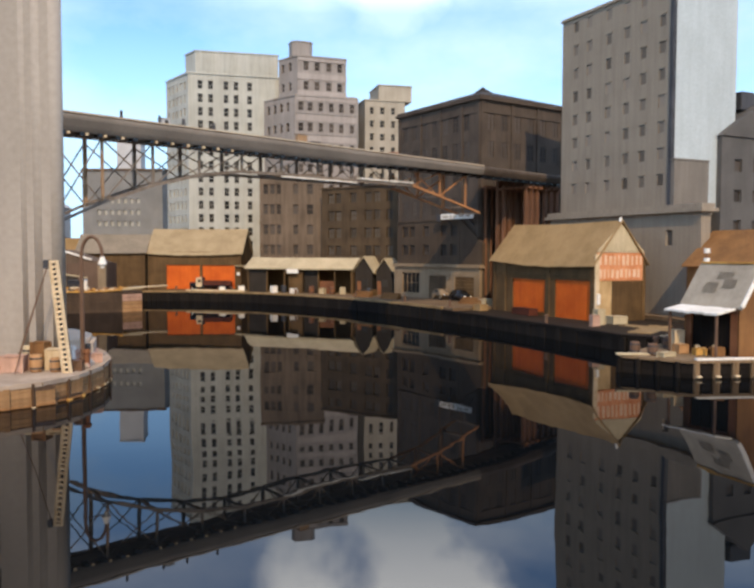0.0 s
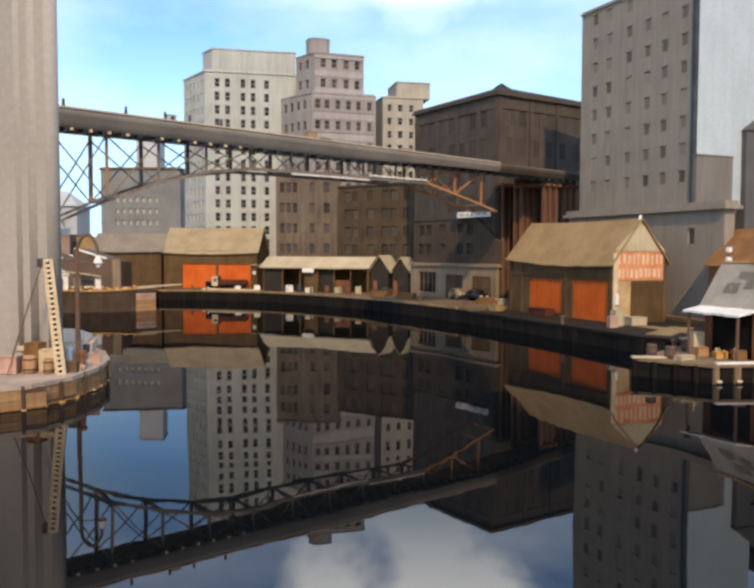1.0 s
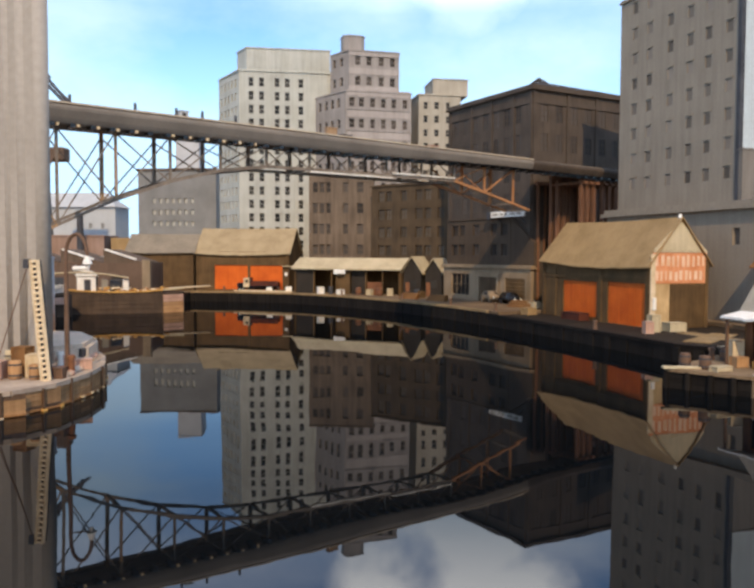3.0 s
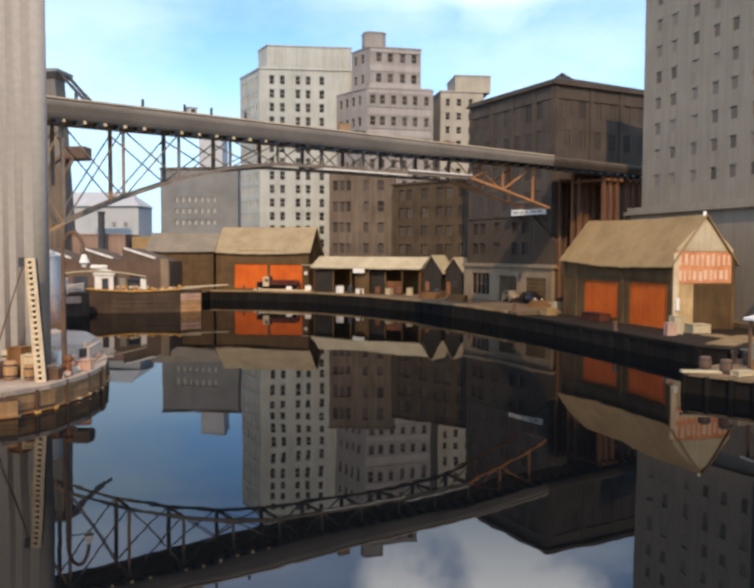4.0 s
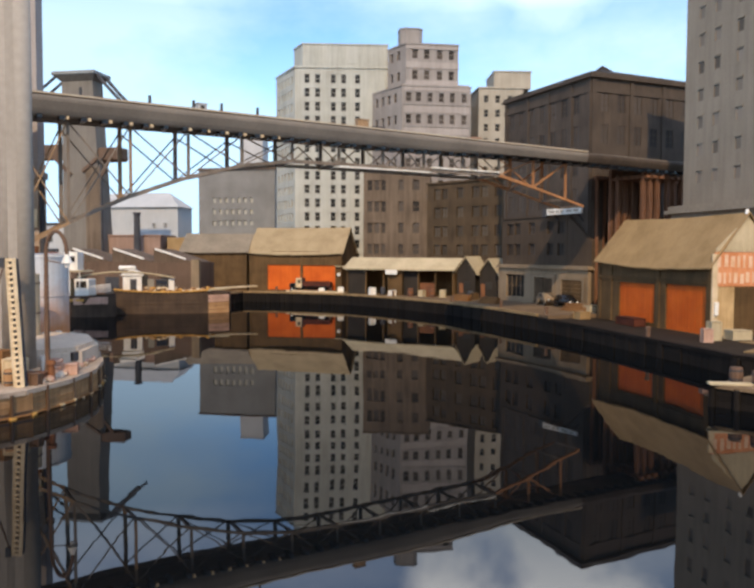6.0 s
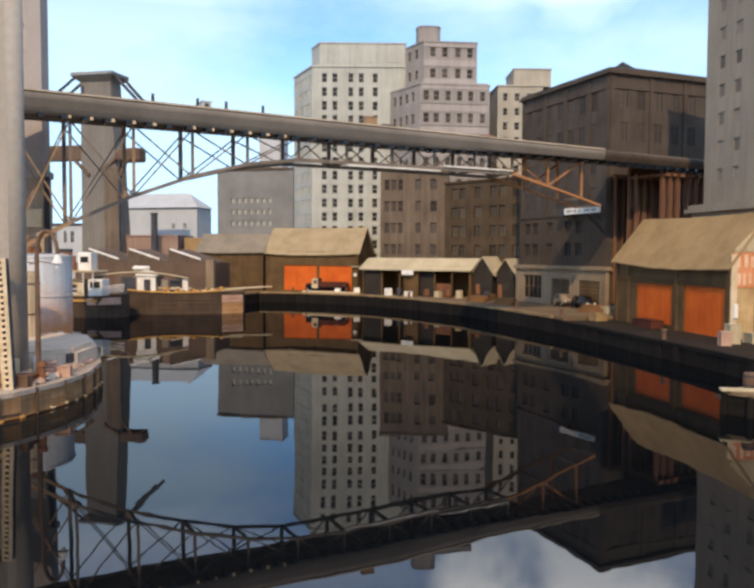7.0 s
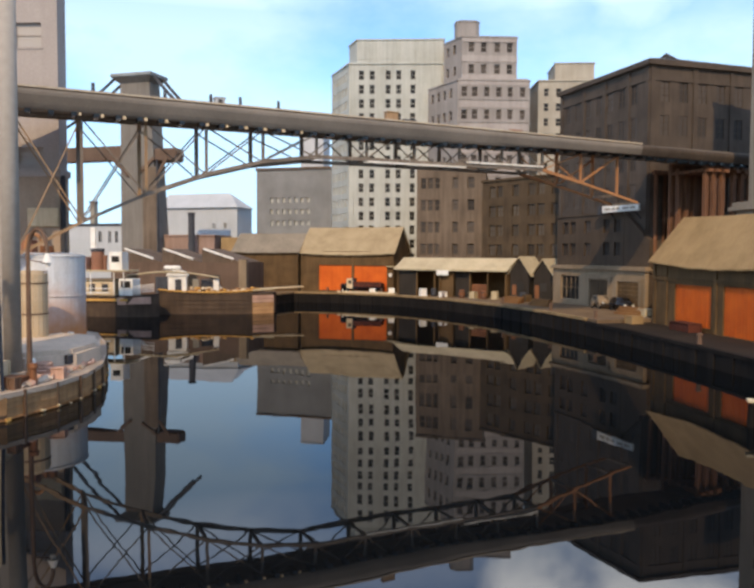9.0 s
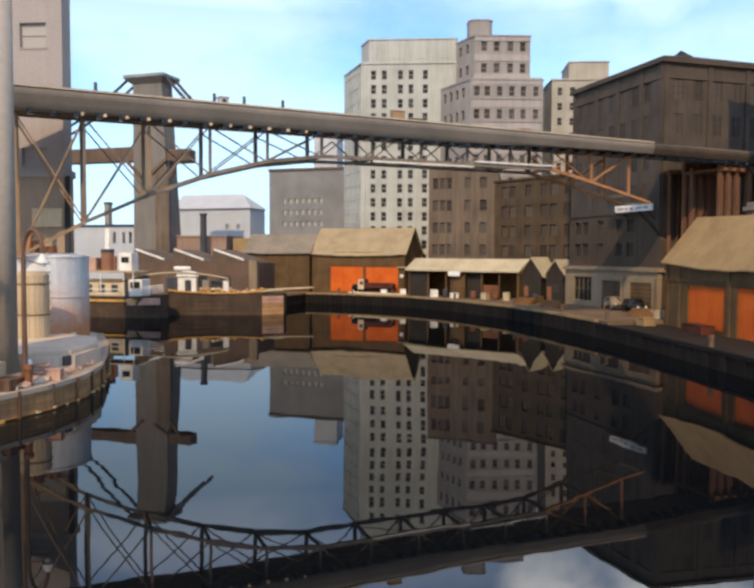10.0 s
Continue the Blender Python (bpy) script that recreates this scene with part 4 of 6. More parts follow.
def shed(name, x, y, turn, w, d, he, hr, wall, roof, label, doors=(), door_mat=None, sag=0.3, seed=1, z0=1.9, front=True, lift=0.0, over_eave=0.5, gable_mat=None, down=0.0):
    ob = thing(name, x, y, z0, turn, label, "shed")
    if front:
        part("front_wall", holed_wall(bmesh.new(), w, he - 0.05, [(u0, u1, c, e) for u0, u1, c, e in doors], 0.3, z0=-down), wall, ob)
    part("back_wall", B(0.2, w - 0.2, d - 0.2, d, -down, he - 0.05), wall, ob)
    part("gable", gable_wall(d, he - 0.03, hr - 0.05, down=down), gable_mat or wall, ob)
    part("gable", gable_wall(d, he - 0.03, hr - 0.05, down=down), gable_mat or wall, ob, at=pose(w - 0.18, 0, 0))
    slope = (hr - he) / (d / 2)
    part("roof", roof_slope(w, -over_eave, he - slope * over_eave, d / 2, hr, sag, seed=seed, lift=lift), roof, ob)
    part("roof", roof_slope(w, d + 0.4, he - slope * 0.4, d / 2, hr, sag * 0.4, seed=seed + 7), roof, ob)
    for u0, u1, c, e in doors:
        dr = part("door", B(u0, u1, 0.16, 0.28, c, e), door_mat, ob, "bright orange painted sliding door" if door_mat is ORANGE else "dark panel in place of the opening's unlit inside")
        nb = max(3, int((u1 - u0) / 0.9))
        for i in range(1, nb):
            part("batten", B(u0 + (u1 - u0) * i / nb - 0.05, u0 + (u1 - u0) * i / nb + 0.05, 0.13, 0.16, c + 0.02, e - 0.02), door_mat, dr)
    return ob


s_ang = ang(8.4, -19.7)
rs = shed("waterfront_shed", 15.5, 103.8, s_ang, 20.9, 6.8, 6.25, 10.6, OLIVEWOOD, ROOFTAN, "olive boarded waterfront shed with two orange doors and sagging tan roof",
          doors=[(4.6, 11.6, 0.0, 3.95), (13.6, 20.0, -0.35, 4.05)], door_mat=ORANGE, sag=0.35, seed=3, lift=0.5, down=0.4)
for u in (0.0, 2.6, 12.1, 20.3):
    part("wall_post", B(u, u + 0.55, -0.12, 0.06, -0.4, 6.0), OLIVEWOOD, rs)
part("wall_plate", B(0, 20.9, -0.1, 0.02, 4.3, 4.62), OLIVEWOOD, rs)
sign = part("gable_sign", B(20.9, 20.99, 0.15, 6.6, 4.1, 7.15), SIGNRED, rs, "faded orange painted sign with two lines of pale lettering")
rng = random.Random(5)
for z0_, z1_ in ((5.75, 6.95), (4.35, 5.4)):
    y_ = 0.4
    while y_ < 6.2:
        wd = rng.uniform(0.22, 0.42)
        part("lettering_bar", B(20.99, 21.03, y_, y_ + wd, z0_ + rng.uniform(0, 0.12), z1_ - rng.uniform(0, 0.15)), SIGNPALE, sign)
        y_ += wd + rng.uniform(0.2, 0.36)
part("gable_board", B(20.9, 20.97, 0.3, 6.7, 7.2, 7.34), ROOFPALE, rs)
part("gable_panel", gable_wall(6.4, 7.4 - 7.36, 10.35 - 7.36, 0.06), ROOFPALE, rs, "pale tan upper gable", at=pose(20.91, 0.2, 7.36))
part("lower_panel", B(20.9, 20.96, 2.3, 6.4, -0.3, 3.95), OLIVEWOOD, rs)
# golden light on the gable's left edge, painted as patch and pale board
part("golden_lit_patch", B(20.9, 20.95, 0.52, 2.2, -0.35, 4.05), GOLDLIT, rs, "patch painted as golden light on the gable")
part("corner_board", B(20.86, 21.0, -0.06, 0.5, -0.4, 7.0), LADDER, rs, "pale corner board")
part("corner_board", B(20.86, 21.0, 6.45, 6.86, -0.4, 6.6), OLIVEWOOD, rs)
part("lantern", B(20.98, 21.22, 0.12, 0.5, 1.5, 2.7, bevel=0.04), WHITE, rs, "white lantern on the corner post")
part("finial", rod(bmesh.new(), (20.8, 3.4, 10.6), (20.8, 3.4, 11.05), 0.2, 0.14, 10), WHITE, rs, "white ridge finial")

ls = shed("orange_door_shed", -43.7, 148.3, -3, 18.0, 9, 7.4, 11.7, OLIVEWOOD, ROOFSTRAW, "olive boarded shed with two orange doors and a patched straw-coloured roof",
          doors=[(3.6, 10.0, 0.3, 4.85), (10.5, 16.7, 0.3, 4.8)], door_mat=ORANGE, sag=0.3, seed=8)
for u in (0.0, 10.05, 17.5):
    part("wall_post", B(u, u + 0.4, -0.1, 0.06, 0, 7.0), OLIVEWOOD, ls)
shed("store_shed", -56.6, 146.8, 5, 12.6, 8, 7.5, 10.6, OLIVEWOOD, STOREROOF, "dark boarded store shed with a brown felt roof", sag=0.15, seed=12)

e_ang = ang(10, -4)
lg = shed("open_shed", -23.9, 143.2, e_ang, 21.2, 4.6, 4.75, 6.2, OLIVEWOOD, ROOFPALE, "long low open-fronted shed with a pale roof", sag=0.08, seed=21, front=False, over_eave=0.7)
for u in (0.1, 4.0, 7.6, 8.6, 11.2, 14.4, 17.6, 20.8):
    part("post", B(u, u + 0.22, -0.1, 0.12, 0, 4.6), OLIVEWOOD, lg)
part("panel_wall", B(0.3, 4.0, 0.1, 0.2, 0, 4.5), BLUEGREY, lg, "slate blue boarded bay")
part("panel_wall", B(8.8, 11.2, 0.1, 0.2, 0, 4.5), OLIVEWOOD, lg, "dark brown boarded bay")
part("panel_wall", B(11.4, 14.4, 0.5, 0.6, 0, 4.5), BLUEGREY, lg, "slate blue boarded bay")
part("panel_wall", B(14.6, 17.6, 0.3, 0.4, 0, 2.2), RUST, lg)
part("fascia_board", B(0, 21.2, -0.62, -0.52, 4.2, 4.5), ROOFPALE, lg)
part("name_board", B(8.5, 10.8, -0.72, -0.6, 3.5, 4.3, bevel=0.03), WHITE, lg, "small white name board")
ca, sa = math.cos(radians(e_ang)), math.sin(radians(e_ang))
for k, (u, v, d_) in enumerate(((24.7, 0.3, 3.2), (28.2, 0.9, 3.0))):
    sm = shed("lean_shed", -23.9 + ca * u - sa * v, 143.2 + sa * u + ca * v, e_ang + 90, 4.6, d_, 4.3 - 0.2 * k, 6.5 - 0.3 * k, BLUEGREY, ROOFPALE, "small slate-dark shed with a gable to the quay", sag=0.05, seed=31 + k)
    part("shed_window", B(-0.05, 0.03, 0.9, 2.0, 1.4, 2.6), PANE, sm)
    part("shed_door", B(-0.06, 0.03, 2.1, 2.8, 0, 2.3), RUST, sm)

# ---- saw-tooth works, stack and far-left waterfront ----
wk = thing("saw_tooth_works", -68.5, 126.2, 1.9, 5, "brick works with a saw-tooth roof and white skylight edges", "factory")
part("wall", B(0, 23.4, 0, 9, 0, 5.4), BEAMBROWN, wk)
part("end_pier", B(22.6, 23.9, -0.3, 0.6, 0, 5.9), CONCRETE, wk)
for k in range(3):
    u = 2.2 + k * 7.0
    bm = bmesh.new()
    pr = [(u, 5.4), (u, 7.6), (u + 6.6, 5.5), (u + 6.6, 5.4)]
    f0 = [bm.verts.new((x_, 0.1, z_)) for x_, z_ in pr]
    f1 = [bm.verts.new((x_, 8.9, z_)) for x_, z_ in pr]
    for i in range(4):
        j = (i + 1) % 4
        bm.faces.new((f0[i], f0[j], f1[j], f1[i]))
    bm.faces.new(f0[::-1])
    bm.faces.new(f1)
    tooth_ = part("roof_tooth", bm, WORKSROOF, wk)
    part("verge", beam(bmesh.new(), (u + 0.3, -0.02, 7.6), (u + 5.4, -0.02, 5.98), 0.22, 0.3), WHITE, tooth_, "white painted verge board")
part("door", B(8, 10.4, -0.08, 0.02, 0, 3), STEELDARK, wk)
for u in (3, 13.5, 17.5):
    part("window", B(u, u + 1.8, -0.06, 0.02, 1.6, 3.4), PANE, wk)
st = thing("chimney_stack", -66.7, 148.9, 1.9, 0, "tall dark iron chimney stack", "chimney")
part("flue", rod(bmesh.new(), (0, 0, 0), (0, 0, 14.3), 0.75, 0.6, 16), STEELDARK, st)
part("rim", rod(bmesh.new(), (0, 0, 14.3), (0, 0, 14.7), 0.75, 0.75, 16), STEELDARK, st)
block("brick_shed", -77, 150, 5, 14, 8, 10.2, PINKBRICK, "low faded brick shed with a flat roof", cornice=0.2, cap=0.3)
pipe = thing("yard_pipe", -72.5, 148.6, 1.9, 5, "white lagged pipe on short supports", "pipe")
part("pipe", rod(bmesh.new(), (0, 0, 6.3), (11, 0, 6.3), 0.24, 0.24, 10), WHITE, pipe)
for u in (0.6, 5.4, 10.4):
    part("support", B(u - 0.1, u + 0.1, -0.1, 0.1, 0, 6.1), STEELDARK, pipe)
wb = block("white_warehouse", -132, 190, 0, 26, 8, 14.0, HAZEPALE, "pale distant waterfront warehouse with a dark roof edge", front=dict(cols=[(13.6, 14.6), (16.6, 17.5), (18.6, 19.6)], rows=[(9.6, 12.6)], pane=PANE), cornice=0.25, cap=0.6, cornice_mat=STEELDARK)
part("roof_tank", B(10.3, 11.7, 1.0, 2.6, 14.6, 20.0, bevel=0.1), ROOFGREY, wb, "grey tank housing on the roof")
part("tank_lid", B(10.2, 11.8, 0.9, 2.7, 20.0, 20.6), STEELDARK, wb)
part("white_pier", B(11.4, 12.8, -0.3, 0.1, 6, 13.6), WHITE, wb)
block("tan_shed", -62, 152, 5, 14, 6, 10.0, ROOFTAN, "low tan shed in haze")


# ---- boats ----
def hull(name, mat, L, beam_w, depth, parent, sheer=0.5, bluff=0.25):
    """A timber hull along local x, bow at +x."""
    bm = bmesh.new()
    n = 16
    rows_ = []
    for i in range(n + 1):
        t = i / n
        half = beam_w / 2 * min(1.0, (1 - t) / bluff if t > 1 - bluff else 1.0) ** 0.6
        half = max(half, 0.12) * (0.82 if t == 0 else 1)
        z = depth + sheer * (2 * t - 1) ** 2
        rows_.append([bm.verts.new((L * t, s * half * k, zz)) for s, k, zz in ((-1, 0.8, -0.8), (-1, 1, z), (-1, 0.86, z), (1, 0.86, z), (1, 1, z), (1, 0.8, -0.8))])
    for r0, r1 in zip(rows_, rows_[1:]):
        for j in (0, 1, 3, 4):
            bm.faces.new((r0[j], r0[j + 1], r1[j + 1], r1[j]))
        bm.faces.new((r0[5], r0[0], r1[0], r1[5]))
    bm.faces.new(rows_[0])
    bm.faces.new(rows_[-1][::-1])
    ob = part(name, bm, mat, parent)
    return ob


bg = thing("lighter_barge", -50.6, 112.2, 0, ang(12, 5.9), "tarred timber barge with ochre gunwales and deck cargo", "boat")
bm = bmesh.new()
prism(bm, [(0, 0), (13.2, 0), (16.2, 1.4), (16.8, 4.4), (13.6, 6), (0, 6)], -0.8, 3.0)
part("hull", bm, HULLWOOD, bg)
for z in (0.25, 0.8, 1.35, 1.9, 2.45):
    part("bow_plank", beam(bmesh.new(), (13.25, -0.05, z), (16.3, 1.34, z), 0.12, 0.5), WORNPINK if z > 1.6 else PIERWOOD, bg, "worn bow planking")
def rise(u):
    """Sheer of the barge's side above its lowest point."""
    return 0.45 * ((u - 7.5) / 7.5) ** 2


for i in range(10):
    u0, u1 = 1.32 * i, 1.32 * (i + 1)
    part("bulwark", prism(bmesh.new(), [(u0 + 0.01, 0), (u1, 0), (u1, 0.14), (u0 + 0.01, 0.14)], 2.9, 3.1 + rise((u0 + u1) / 2)), HULLWOOD, bg)
    part("gunwale", beam(bmesh.new(), (u0, 0.02, 3.16 + rise(u0)), (u1, 0.02, 3.16 + rise(u1)), 0.34, 0.2), OCHRE, bg)
part("gunwale", beam(bmesh.new(), (13.2, 0.02, 3.42), (16.3, 1.4, 3.6), 0.3, 0.24), ROOFPALE, bg)
for z in (0.7, 1.35, 2.0):
    part("wale", B(0, 13.1, -0.06, 0.02, z, z + 0.12), HULLWOOD, bg)
part("deck", B(0.4, 13, 0.3, 5.8, 3.0, 3.12), PIERWOOD, bg)
rng = random.Random(11)
def sack_mesh(mat):
    bm = bmesh.new()
    bmesh.ops.create_icosphere(bm, subdivisions=2, radius=0.5)
    for v in bm.verts:
        v.co = Vector((v.co.x * 1.25, v.co.y * 0.9, (v.co.z + 0.12 * math.sin(v.co.x * 7)) * 0.62))
    return mesh_from("sack", bm, mat, True)


sacks = [sack_mesh(m) for m in (OCHREWOOD, LADDER, OCHRE, PIERWOOD)]
for k in range(70):
    u, v = rng.uniform(4.2, 14.2), rng.uniform(0.5, 3.4)
    lay = 3.22 + (0.26 if k > 40 else 0.0) + (0.2 if k > 58 else 0)
    part("sack", sacks[rng.randrange(4)], None, bg, at=pose(u, v, lay, rng.uniform(-12, 12), rng.uniform(-12, 12), rng.uniform(0, 180)) @ Matrix.Scale(0.62, 4))
cb = part("cabin", B(1.2, 3.8, 1.4, 3.6, 3.12, 5.5, bevel=0.06), WHITE, bg, "white painted cabin")
bm = bmesh.new()
ring0, ring1 = [], []
for i in range(9):
    th = math.pi * i / 8
    ring0.append(bm.verts.new((2.5 - 1.55 * math.cos(th), 1.2, 5.5 + 0.8 * math.sin(th))))
    ring1.append(bm.verts.new((2.5 - 1.55 * math.cos(th), 3.8, 5.5 + 0.8 * math.sin(th))))
for i in range(8):
    bm.faces.new((ring0[i], ring0[i + 1], ring1[i + 1], ring1[i]))
bm.faces.new(ring0[::-1])
bm.faces.new(ring1)
bm.faces.new((ring0[0], ring1[0], ring1[8], ring0[8]))
part("hood", bm, WHITE, cb, "rounded white cabin roof")
part("cabin_opening", B(2.2, 3.1, 1.34, 1.42, 3.3, 5.0), STEELDARK, cb)
part("roof_boat", B(0.6, 3.0, 1.5, 2.6, 6.32, 6.95, bevel=0.2), WHITE, cb, "small white dinghy on the cabin roof")
part("stanchion", B(7.6, 8.4, 1.6, 2.0, 3.12, 5.0, bevel=0.04), WHITE, bg, "white painted locker")
pts = [(-5.0 + 13.4 * i / 12, 1.2, 5.0 + 1.05 * math.sin(math.pi * (0.12 + 0.82 * i / 12))) for i in range(13)]
part("awning_spar", tube(bmesh.new(), pts, 0.13, 8), ROOFPALE, bg, "pale bowed awning spar")
part("locker", B(4.6, 5.5, 2.0, 3.0, 3.12, 5.0, bevel=0.04), ROOFGREY, bg)
part("companion", B(5.8, 7.4, 2.5, 3.8, 3.12, 4.9), STEELDARK, bg)

tg = thing("harbour_tug", -62.8, 107.0, 0, 8, "small harbour tug with yellow deckhouse and red funnel", "boat")
hull("hull", HULLWOOD, 14.5, 4.6, 2.9, tg, sheer=0.3)
part("rubbing_strake", B(0.1, 11.0, -2.4, -2.28, 2.2, 2.5), OCHRE, tg)
# pale strip paints the light on the worn bow planks
part("lit_bow_patch", beam(bmesh.new(), (9.6, -2.4, 2.2), (13.9, -1.3, 2.3), 0.14, 0.95), WORNPINK, tg, "worn pinkish bow planking painted pale as lit")
part("house_rail", rod(bmesh.new(), (1.0, -2.2, 3.9), (8.4, -2.2, 3.9), 0.07, 0.07, 6), WHITE, tg)
part("house_rail", rod(bmesh.new(), (1.0, -2.2, 3.3), (8.4, -2.2, 3.3), 0.07, 0.07, 6), WHITE, tg)
part("deckhouse", B(2.6, 8.6, -1.5, 1.5, 2.9, 5.0, bevel=0.05), LADDER, tg, "pale yellow painted deckhouse")
for u in (3.1, 5.0, 6.9):
    part("porthole", B(u, u + 0.9, -1.56, -1.5, 3.5, 4.5), STEELDARK, tg)
part("house_roof", B(2.2, 9.0, -1.8, 1.8, 5.0, 5.2), CONCRETE, tg)
part("wheelhouse", B(9.2, 11.2, -1.2, 1.2, 2.9, 5.2, bevel=0.05), WHITE, tg, "white wheelhouse")
part("wheelhouse_window", B(9.5, 10.9, -1.26, -1.2, 4.0, 4.9), PANE, tg)
part("boat_deck", B(-1.5, 10.6, -2.0, 2.0, 6.15, 6.38, bevel=0.05), ROOFPALE, tg, "pale upper boat deck")
for u in (-1.0, 2.2, 5.4, 8.8, 10.2):
    part("deck_pillar", rod(bmesh.new(), (u, -1.75, 2.95), (u, -1.75, 6.16), 0.08, 0.08, 8), WHITE, tg)
part("funnel", rod(bmesh.new(), (5.6, 0, 6.38), (5.5, 0, 9.3), 0.95, 0.85, 18), BRICKRED, tg, "red painted funnel")
part("funnel_band", rod(bmesh.new(), (5.5, 0, 8.9), (5.5, 0, 9.36), 0.92, 0.92, 18), STEELDARK, tg)
part("upper_cabin", B(7.7, 9.6, -1.0, 1.0, 6.38, 8.9, bevel=0.06), WHITE, tg, "white upper cabin")
part("upper_window", B(8.1, 9.2, -1.06, -1.0, 7.5, 8.3), PANE, tg)
part("deck_locker", B(1.4, 4.3, -1.0, 1.0, 6.38, 8.2, bevel=0.06), WORNPINK, tg, "worn pink deck locker")
part("ventilator", rod(bmesh.new(), (6.9, -0.5, 6.38), (6.9, -0.5, 8.4), 0.22, 0.3, 12), BRICKRED, tg)
for k in range(4):
    part("rail", rod(bmesh.new(), (11.2 + 0.1, -1.2, 3.3 + k * 0.28), (14.0, -0.5, 3.6 + k * 0.3), 0.06, 0.06, 6), WHITE, tg)
part("gangplank", beam(bmesh.new(), (13.6, 3.0, 3.5), (20.8, 5.2, 3.75), 1.1, 0.16), LADDER, bg, "pale gangplank run out over the bow")
kb = thing("loading_kerb", -36.0, 146.5, 1.9, ang(11.8, -3.8), "pale worn loading kerb on the quay edge", "kerb")
for i in range(6):
    part("kerb_block", B(2.0 * i + 0.02, 2.0 * i + 1.98, -0.1, 0.75, 0.0, 0.3, bevel=0.03), LADDER, kb)


# ---- the pier by the camera's left ----
PIER = [(-80, 30), (-24, 41.5), (-21.3, 43.0), (-19.5, 44.7), (-18.5, 47.4), (-18.4, 51.2), (-19.1, 55), (-20.9, 59), (-24, 63.6), (-28, 69), (-34, 76), (-45, 82), (-90, 86)]
solo("pier", prism(bmesh.new(), [(x * 0.998 - 0.25, y) for x, y in PIER], -2.0, 1.2), QUAYWOOD, "rounded timber pier", "pier", kind="structure")
solo("pier_deck", prism(bmesh.new(), PIER, 1.2, 1.4), PIERDECK, "pale weathered deck of the rounded pier", "deck", kind="structure")

pl = thing("concrete_shaft", -26.2, 51.0, 1.4, 0, "tall grey concrete shaft with rounded ribs at its corner", "shaft")
part("shaft", B(1.1, 5.0, 0, 1.0, 0.5, 27.5), SHAFT, pl)
for u, v, r_ in ((5.0, 0.5, 0.52), (4.0, 0.42, 0.5), (3.1, 0.42, 0.46)):
    part("rib", rod(bmesh.new(), (u, v, 0.5), (u, v, 27.5), r_, r_, 28), SHAFT, pl, smooth=True)
part("plinth", B(1.0, 5.6, -0.2, 1.1, 0, 0.5, bevel=0.06), PIERDECK, pl)

tk = thing("storage_tank", -32.6, 67.8, 1.4, 0, "white steel storage tank with rust round its foot", "tank")
bm = bmesh.new()
rod(bm, (0, 0, 0), (0, 0, 7.1), 3.1, 3.1, 48)
part("shell", bm, TANK, tk, smooth=False)
for z in (0.05, 3.9, 7.0):
    bm = bmesh.new()
    for i in range(48):
        t0, t1 = 2 * math.pi * i / 48, 2 * math.pi * (i + 1) / 48
        beam(bm, (3.12 * math.cos(t0), 3.12 * math.sin(t0), z), (3.12 * math.cos(t1), 3.12 * math.sin(t1), z), 0.08, 0.1)
    part("hoop", bm, TANK, tk)
part("crown", rod(bmesh.new(), (0, 0, 7.1), (0, 0, 7.3), 3.1, 2.4, 48), TANK, tk)
part("manhole", rod(bmesh.new(), (1.0, -0.9, 7.25), (1.0, -0.9, 7.85), 0.55, 0.5, 16), RUST, tk, "rusty manhole cover")
part("valve_box", B(-0.9, 0.1, -1.6, -0.8, 7.25, 8.3, bevel=0.05), BRICKRED, tk, "red painted valve box")
part("vent_pipe", tube(bmesh.new(), [(-0.2 + 0.75 - 0.75 * math.cos(math.pi * i / 10), -1.9, 7.25 + 0.9 * min(1, i / 3) + 0.6 * math.sin(math.pi * i / 10)) for i in range(11)], 0.13, 8), OCHRESTEEL, tk, "ochre vent pipe")
for i in range(9):
    part("rung", rod(bmesh.new(), (1.75, -2.72, 0.6 + 0.75 * i), (2.25, -2.32, 0.6 + 0.75 * i), 0.035, 0.035, 6), IRONBROWN, tk)
st2 = thing("staved_tank", -28.9, 61.9, 1.4, 0, "ochre staved timber tank beside the white tank", "tank")
for i in range(22):
    t0 = 2 * math.pi * i / 22
    part("stave", prism(bmesh.new(), [(-0.152, -0.06), (0.152, -0.06), (0.145, 0.06), (-0.145, 0.06)], 0, 5.75 + 0.05 * math.sin(i * 2.3)), STAVE, st2,
         at=pose(1.1 * math.cos(t0), 1.1 * math.sin(t0), 0, 0, 0, math.degrees(t0) + 90))
part("core", rod(bmesh.new(), (0, 0, 0.02), (0, 0, 5.6), 1.06, 1.06, 22), STAVE, st2)
part("tank_lid", rod(bmesh.new(), (0, 0, 5.6), (0, 0, 6.0), 1.1, 0.8, 22), STAVE, st2)
for z in (0.7, 2.9, 5.1):
    part("hoop", tube(bmesh.new(), [(1.18 * math.cos(2 * math.pi * i / 24), 1.18 * math.sin(2 * math.pi * i / 24), z) for i in range(25)], 0.05, 6), IRONBROWN, st2)

lm = thing("gooseneck_lamp", -19.3, 50.7, 1.4, -6, "tall iron lamp post with a curved gooseneck arm", "street lamp")
part("post", rod(bmesh.new(), (0, 0, 0), (0, 0, 7.2), 0.16, 0.12, 12), IRONBROWN, lm)
part("foot", rod(bmesh.new(), (0, 0, 0), (0, 0, 0.7), 0.26, 0.2, 12), IRONBROWN, lm)
arc = [(0.72 - 0.72 * math.cos(math.pi * i / 12), 0, 7.2 + 1.35 * math.sin(math.pi * i / 12)) for i in range(13)]
part("gooseneck", tube(bmesh.new(), arc, 0.11, 10), IRONBROWN, lm)
part("stay", rod(bmesh.new(), (0, 0, 6.9), (1.35, 0, 6.7), 0.035, 0.035, 6), IRONBROWN, lm)
